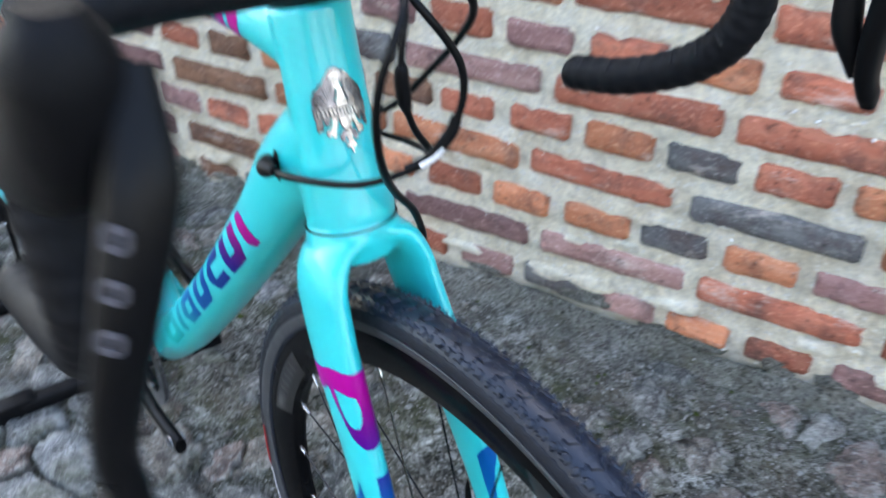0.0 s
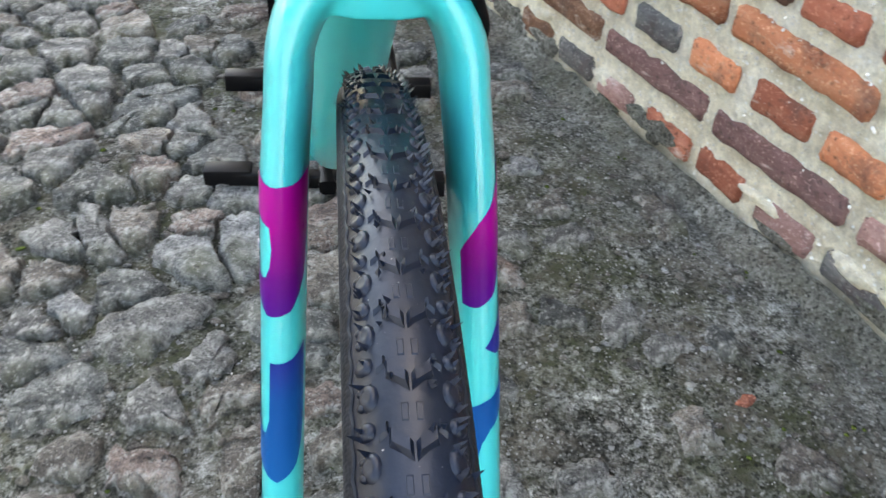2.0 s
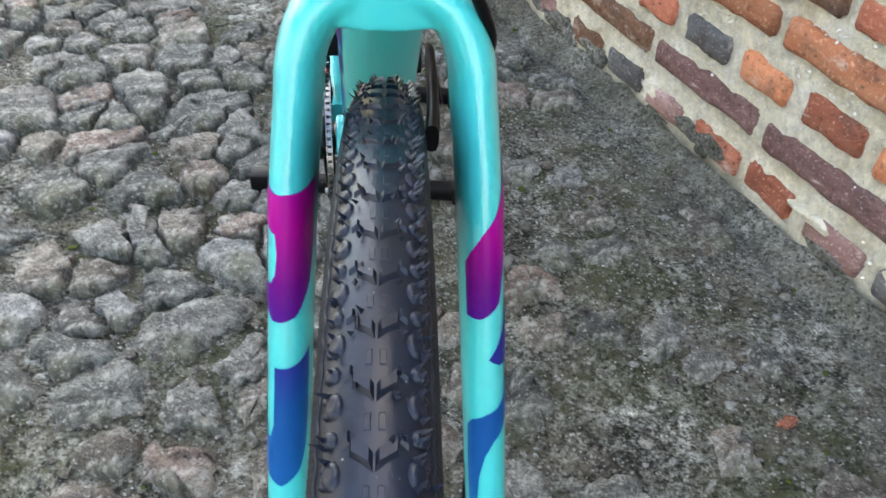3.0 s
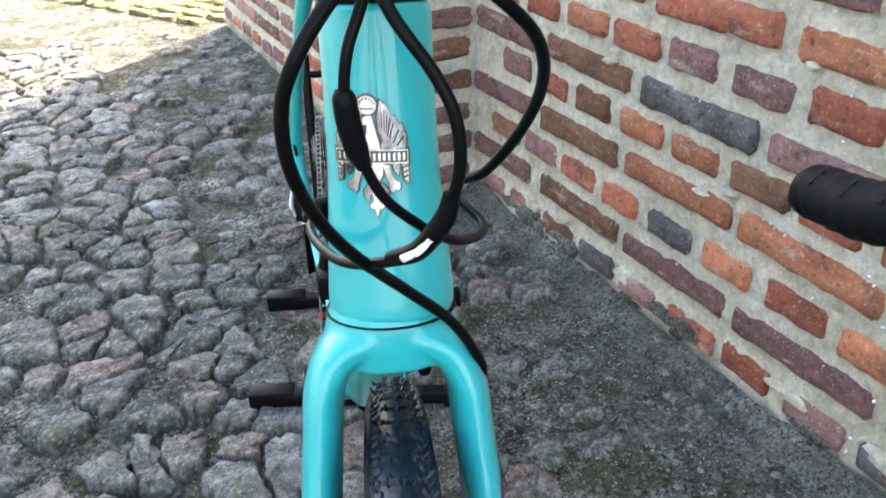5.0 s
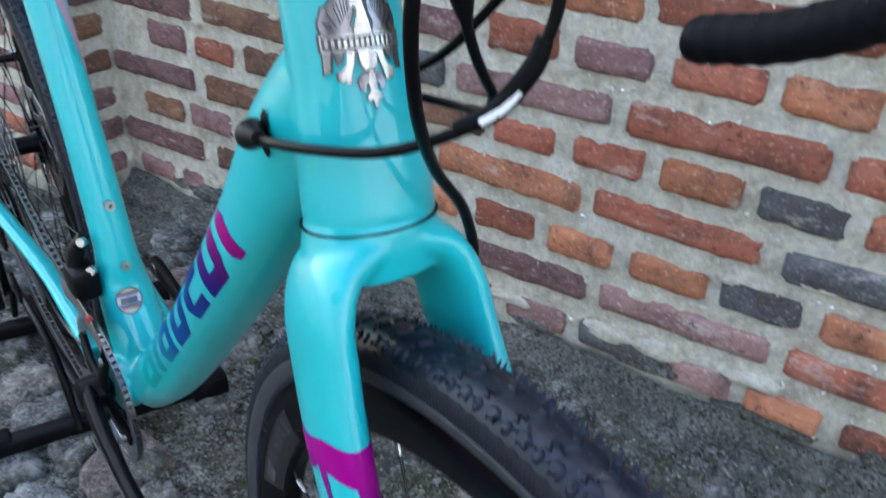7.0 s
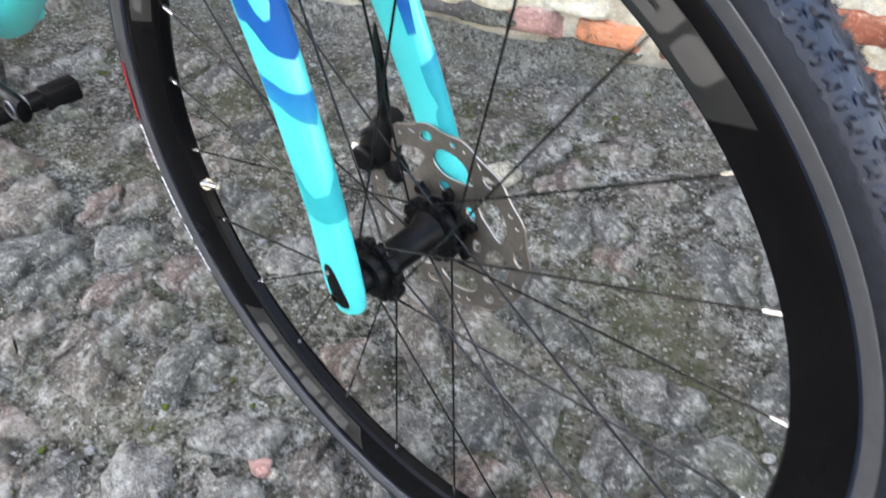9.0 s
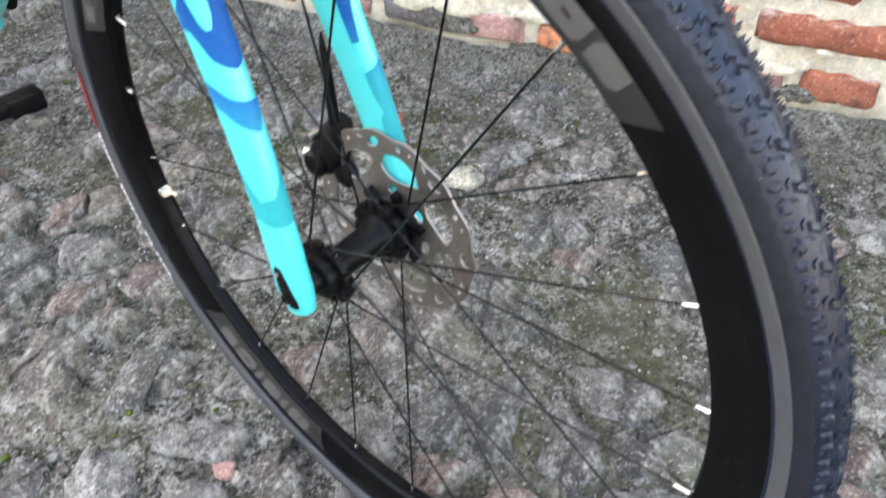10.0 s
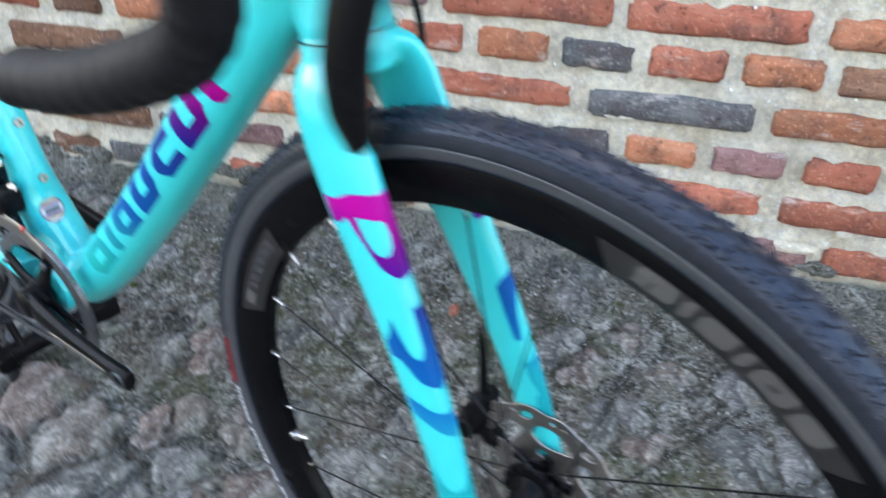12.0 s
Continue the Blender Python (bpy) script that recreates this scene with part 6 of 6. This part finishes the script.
for sx in (-1, 1):
    path = [(0.205, 0.058, 0.921), (0.2065, 0.026, 0.917), (0.207, 0.002, 0.899), (0.208, -0.004, 0.868), (0.2080, 0.008, 0.842), (0.2085, 0.044, 0.8215), (0.2100, 0.095, 0.8025), (0.212, 0.146, 0.786)]
    if sx > 0:
        path[2:7] = [(0.207, 0.007, 0.903), (0.208, 0.002, 0.882), (0.2080, 0.014, 0.853), (0.2085, 0.044, 0.8265), (0.2100, 0.095, 0.8010)]
    if sx < 0:  # this side is turned a little lower
        path = [(x, y, z - 0.016 * min(1.0, max(0.0, (0.90 - z) / 0.06)) + (0.005 if y > 0.12 else 0.0)) for x, y, z in path]
    pts = [(x * sx, y, z) for x, y, z in path]
    # overlapping turns of tape
    p_ = glide(pts, 14)
    n_ = len(p_)
    ridged = sweep(p_, [0.0132 + 0.0014 * ((i / 4.0) % 1.0) for i in range(n_)], 22)
    part("drop", ridged, TAPE, bar, "black taped bar drop")
    plug = Vector(pts[-1])
    for q in range(n_ - 5, n_ - 50, -8):
        t_ = (p_[q] - p_[q - 1]).normalized()
        out_ = Vector((-0.55 * sx, -0.35, 0.75))
        out_ = (out_ - t_ * out_.dot(t_)).normalized()
        m_ = Matrix.Translation(p_[q] + out_ * 0.0138) @ Matrix((t_, t_.cross(out_), out_)).transposed().to_4x4()
        for s_ in (-0.0035, 0.0, 0.0035):
            part("tape_print", box(-0.0010, 0.0010, s_ - 0.0012, s_ + 0.0012, -0.0004, 0.0004, 0, m=m_), TAPE_PRINT, bar)
    part("end_plug", lathe([(-0.004, 0.0), (-0.004, 0.0136), (0.002, 0.0141), (0.006, 0.0120), (0.0075, 0.006), (0.0078, 0)], 24, "y", at=plug), BLACK_PLASTIC, bar, "black bar end plug")
    lev = part("brake_lever", tube([(0.2055 * sx, 0.040, 0.921), (0.206 * sx, 0.005, 0.924), (0.206 * sx, -0.030, 0.932), (0.2055 * sx, -0.055, 0.948), (0.205 * sx, -0.068, 0.974), (0.205 * sx, -0.070, 0.988)], [0.017, 0.0185, 0.0175, 0.0165, 0.0155, 0.008], 7, sides=20, side_axis=(1, 0, 0), squash=[0.017, 0.022, 0.021, 0.021, 0.018, 0.009], power=2.4), HOOD, bike, "black brake and shift lever with a ribbed rubber hood")
    # the two blades do not hang quite alike
    hang = ((0.1890, 0.967), (0.1965, 0.940), (0.2085, 0.910), (0.2185, 0.878), (0.2230, 0.852), (0.2222, 0.834), (0.2200, 0.820)) if sx < 0 else ((0.1985, 0.966), (0.1985, 0.940), (0.2005, 0.912), (0.2040, 0.886), (0.2090, 0.862), (0.2145, 0.848), (0.2165, 0.840))
    blade = [(x * sx, y, z) for (x, z), y in zip(hang, (-0.070, -0.084, -0.089, -0.087, -0.082, -0.080, -0.081) if sx < 0 else (-0.070, -0.080, -0.081, -0.078, -0.077, -0.079, -0.080))]
    part("lever_blade", tube(blade, [0.0070, 0.0108, 0.0096, 0.0084, 0.0074, 0.0070, 0.004], 6, sides=18, side_axis=(1, 0, 0), squash=[0.0085, 0.0085, 0.0075, 0.0065, 0.006, 0.0055, 0.004], power=2.8), BLACK_METAL, lev, "satin black lever blade")
    part("shift_paddle", tube([(0.199 * sx, -0.060, 0.925), (0.203 * sx, -0.066, 0.900), (0.208 * sx, -0.070, 0.866)], [0.008, 0.0105, 0.005], 6, sides=12, squash=0.004) if sx < 0 else tube([(0.200, -0.057, 0.930), (0.204, -0.060, 0.888), (0.2090, -0.064, 0.872), (0.2135, -0.068, 0.856)], [0.007, 0.0085, 0.007, 0.0035], 6, sides=16, side_axis=(1, 0, 0), squash=[0.007, 0.0085, 0.007, 0.0035]), BLACK_PLASTIC, lev)
    if sx < 0:
        # worn grey marks down the front of the blade: three plain bars
        out_ = Vector((-0.50, -0.83, 0.25)).normalized()
        run_ = (Vector((-0.2173, -0.0952, 0.9042)) - Vector((-0.2079, -0.0925, 0.9336))).normalized()
        run_ = (run_ - out_ * run_.dot(out_)).normalized()
        for c_, w_ in (((-0.2081, -0.0927, 0.9330), 0.0040), ((-0.2127, -0.0947, 0.9192), 0.0036), ((-0.2172, -0.0954, 0.9046), 0.0038)):
            m_ = Matrix.Translation(c_) @ Matrix((run_, out_.cross(run_), out_)).transposed().to_4x4()
            ring_ = flat_shape(round_poly([(-w_, -0.0034), (w_, -0.0034), (w_, 0.0034), (-w_, 0.0034)], 1), [[(-w_ * 0.45, -0.0014), (w_ * 0.45, -0.0014), (w_ * 0.45, 0.0014), (-w_ * 0.45, 0.0014)]], 0, 0.0005)
            ring_.transform(m_)
            part("lever_print", ring_, LEVER_PRINT, lev, "worn grey printed mark", smooth=False)

# ---------------------------------------------------------------- the stand under the rear wheel
stand = thing("bike_stand", "black steel floor stand holding the rear axle of the bicycle", "bike stand", at=(-0.07, 1.06, 0))


def rod(name, pts, w, h, material, parent, label="", bev=0.004):
    return part(name, sweep(pts, w, 16, squash=h, power=4.5), material, parent, label)


for y0, zc in ((0.945, 0.020), (1.255, 0.020)):
    foot = part("foot_bar", sweep([(-0.262, y0 + 0.012, zc), (-0.10, y0, zc), (0.13, y0 - 0.018, zc)], 0.0135, 16, (0, 1, 0), squash=0.0135, power=5), BLACK_PLASTIC, stand, "square black foot tube lying on the cobbles")
    for x in (-0.262, 0.13):
        yy = y0 + (0.012 if x < 0 else -0.018)
        part("end_cap", box(x - 0.055 if x > 0 else x - 0.004, x + 0.004 if x > 0 else x + 0.075, yy - 0.0165, yy + 0.0165, zc - 0.0175, zc + 0.0175, 0.004), BLACK_PLASTIC, foot, "rubber end sleeve")
for x0 in (-0.150, 0.010):
    part("upright", sweep([(x0 + 0.004, 1.335, 0.020), (x0, 1.39, 0.25), (x0 - 0.004, 1.447, 0.482)], 0.0095, 14, (1, 0, 0), squash=0.0075, power=4), BLACK_METAL, stand, "slim black upright behind the rear wheel")
    part("upright_bolt", sweep([(x0 - 0.012, 1.440, 0.455), (x0 - 0.022, 1.440, 0.455)], 0.0045, 10), SILVER, stand, "bright bolt")
part("cross_link", sweep([(-0.150, 1.438, 0.445), (0.010, 1.438, 0.445)], 0.007, 12), BLACK_METAL, stand)
for s in (-1, 1):
    part("wheel_guide", tube([fp(1.30, s * 0.034, 0.025), fp(1.22, s * 0.034, 0.13), fp(1.10, s * 0.034, 0.155), fp(0.98, s * 0.034, 0.13), fp(0.93, s * 0.034, 0.025)], 0.006, 6, sides=12), BLACK_METAL, stand, "bent black rod cradling the tyre")
part("base_rail", sweep([fp(0.92, 0, 0.020), fp(1.34, 0, 0.020)], 0.014, 14, (0, 0, 1), squash=0.014, power=5), BLACK_METAL, stand)

# ---------------------------------------------------------------- the many pieces last
lay_walls()
lay_stones()
moss_keep = lambda x, y, rng: noise.noise(Vector((x * 2.4, y * 2.4, 7))) > 0.12 and rng.random() < 0.8  # noqa: E731
scatter("grit", 15000, ((-0.7, 0.9), (-0.4, 1.3)), (0.0010, 0.0030), GRIT, "loose pale grit between the cobbles", 4, 0.6)
scatter("pebbles", 1500, ((-0.5, 0.9), (-0.4, 1.7)), (0.004, 0.013), STONES[1], "small brown pebbles sunk in the mortar", 14, 0.28)
scatter("pebbles", 700, ((-0.5, 0.9), (-0.4, 1.7)), (0.003, 0.009), STONES[3], "small pale pebbles sunk in the mortar", 15, 0.30)
foot_keep = lambda x, y, rng: wall_gap(x, y) < 0.015 + 0.05 * rng.random() * rng.random()  # noqa: E731
scatter("rubble", 26000, ((-0.1, 1.15), (-0.4, 2.0)), (0.003, 0.011), STONES[0], "crumbled grey dirt along the foot of the wall", 21, 0.6, foot_keep)
scatter("wall_moss", 9000, ((-0.1, 1.15), (-0.4, 2.0)), (0.003, 0.009), MOSS, "dark moss along the foot of the wall", 22, 0.4, foot_keep)
scatter("moss_tufts", 1500, ((-1.1, 1.0), (-0.5, 2.2)), (0.003, 0.008), MOSS, "small green moss tufts in the joints", 9, 0.35, moss_keep)


def cement_fillet(a, along, out, length):
    """A worn bank of grey cement and dirt where the wall meets the ground."""
    verts, faces = [], []
    n = int(length / 0.008)
    prof = ((0.0, 1.0), (0.10, 0.93), (0.28, 0.62), (0.52, 0.30), (0.78, 0.09), (1.0, -0.35))
    for i in range(n + 1):
        s = length * i / n
        up = 0.026 + 0.020 * noise.noise(Vector((s * 7, 1.3, 0))) + 0.007 * noise.noise(Vector((s * 34, 5.0, 0)))
        wide = 0.048 + 0.026 * noise.noise(Vector((s * 5, 9.0, 0))) + 0.010 * noise.noise(Vector((s * 40, 2.0, 0)))
        for f, h in prof:
            p = a + along * s + out * (wide * f + 0.004)
            rough = 0.0025 * noise.noise(Vector((s * 90, f * 9, 3)))
            verts.append((p.x, p.y, max(0.004, up) * h + rough + (0.003 if h > 0 else -0.004)))
    m = len(prof)
    for i in range(n):
        faces += [(i * m + k, i * m + k + 1, (i + 1) * m + k + 1, (i + 1) * m + k) for k in range(m - 1)]
    me = bpy.data.meshes.new("cement_fillet")
    me.from_pydata(verts, [], faces)
    me.shade_smooth()
    part("cement_fillet", me, GROUND, ground, "grey dirty cement bank along the wall")


cement_fillet(CORNER, W_DIR, W_OUT, 2.4)


def lime_specks(owner, a, along, out, length, count, seed):
    """Small white lumps of lime in the joints of a wall."""
    rng = random.Random(seed)
    verts, faces = [], []
    shape = ((1, 0, 0), (0.3, 0.9, 0), (-0.8, 0.6, 0), (-0.7, -0.7, 0), (0.4, -0.9, 0))
    for _ in range(count):
        s, z = rng.uniform(0.02, length), rng.uniform(0.03, 1.0)
        near = min(abs(z - q) for q in Z_COURSE)
        if near < 0.024 and rng.random() < 0.8:
            continue
        r = rng.uniform(0.0013, 0.0042) * (0.6 if rng.random() < 0.75 else 1.0)
        c = a + along * s + Vector((0, 0, z)) + out * (0.0005 if near >= 0.024 else 0.0035)
        o = len(verts)
        for p, q, _ in shape:
            verts.append(c + along * (p * r * rng.uniform(0.6, 1.3)) + Vector((0, 0, q * r * rng.uniform(0.6, 1.3))) - out * 0.002)
        verts.append(c + out * r * 0.7)
        faces += [(o + k, o + (k + 1) % 5, o + 5) for k in range(5)]
    me = bpy.data.meshes.new("lime_specks")
    me.from_pydata([tuple(v) for v in verts], [], faces)
    part("lime_specks", me, SPECK, owner, "white lime lumps in the mortar", kind="stuff")


def mortar_smears(owner, a, along, out, length, count, seed):
    """Worn smears of mortar that run over the bricks, most of them on the crumbled lowest course."""
    rng = random.Random(seed)
    for k in range(count):
        s = rng.uniform(0.10, length)
        if k % 5 < 3:
            z, w, h = rng.uniform(0.026, 0.062) if k % 5 < 2 else rng.uniform(0.070, 0.108), rng.uniform(0.018, 0.055), rng.uniform(0.008, 0.019)
        else:
            z = rng.choice(Z_COURSE[1:9]) + rng.choice((-1, 1)) * rng.uniform(0.022, 0.032)
            w, h = rng.uniform(0.010, 0.024), rng.uniform(0.004, 0.008)
        ring, verts, faces = 18, [], []
        off = rng.uniform(0, 60)
        foot = a + along * s + Vector((0, 0, z))
        for grow, up in ((1.0, -0.005), (0.88, 0.0056), (0.68, 0.0078), (0.36, 0.0086)):
            for q in range(ring):
                g = 2 * math.pi * q / ring
                r = grow * (1 + 0.42 * noise.noise(Vector((math.cos(g) * 1.6 + off, math.sin(g) * 1.6, 0.5))) + rng.uniform(-0.09, 0.09))
                lump = 0.0016 * noise.noise(Vector((off + grow * 3 * math.cos(g), grow * 3 * math.sin(g), 2)))
                verts.append(tuple(foot + along * (w * r * math.cos(g)) + Vector((0, 0, h * r * math.sin(g))) + out * (up + lump)))
        verts.append(tuple(foot + out * 0.0088))
        for j in range(3):
            faces += [(j * ring + q, j * ring + (q + 1) % ring, (j + 1) * ring + (q + 1) % ring, (j + 1) * ring + q) for q in range(ring)]
        faces += [(3 * ring + q, 3 * ring + (q + 1) % ring, 4 * ring) for q in range(ring)]
        me = bpy.data.meshes.new("mortar_smear")
        me.from_pydata(verts, [], faces)
        me.shade_smooth()
        part("mortar_smear", me, GROUND if k % 5 < 2 else MORTAR, owner)


mortar_smears(wall_long, CORNER, W_DIR, W_OUT, 2.2, 62, 77)
lime_specks(wall_long, CORNER, W_DIR, W_OUT, 2.4, 6500, 41)
lime_specks(wall_far, STEP_AT, -W_DIR, W_OUT, 1.0, 1200, 42)


def chip(name, x, y, size, material, label, seed, lift=0.6, wild=0.75):
    rng = random.Random(seed)
    bm = bmesh.new()
    bmesh.ops.create_icosphere(bm, subdivisions=2, radius=1)
    for v in bm.verts:
        k = 1 + wild * noise.noise(v.co * 1.3 + Vector((seed, 0, 0))) + rng.uniform(-0.08, 0.08)
        v.co = Vector((v.co.x * size[0] * k, v.co.y * size[1] * k, v.co.z * size[2] * k))
    bm.transform(Matrix.Translation((x, y, ground_z(x, y) + size[2] * lift)) @ Matrix.Rotation(rng.uniform(0, 6), 4, "Z"))
    ob = part(name, bm, material, None, label, sharp=22)
    return tagged(ob, label, "stone")


chip("brick_chip", 0.500, 0.465, (0.013, 0.009, 0.006), BRICKS["r"], "small red brick chip lying on the ground", 3)
chip("pale_stone", 0.460, 0.288, (0.031, 0.027, 0.012), PALE_STONE, "flat pale yellowish stone set in the ground", 5, 0.25, 0.32)
chip("brick_chip", -0.086, 0.146, (0.012, 0.010, 0.008), BRICKS["k"], "small pinkish stone chip on the cobbles", 8)
chip("stone_chip", -0.080, 0.128, (0.011, 0.009, 0.007), PALE_STONE, "small white stone chip on the cobbles", 11)
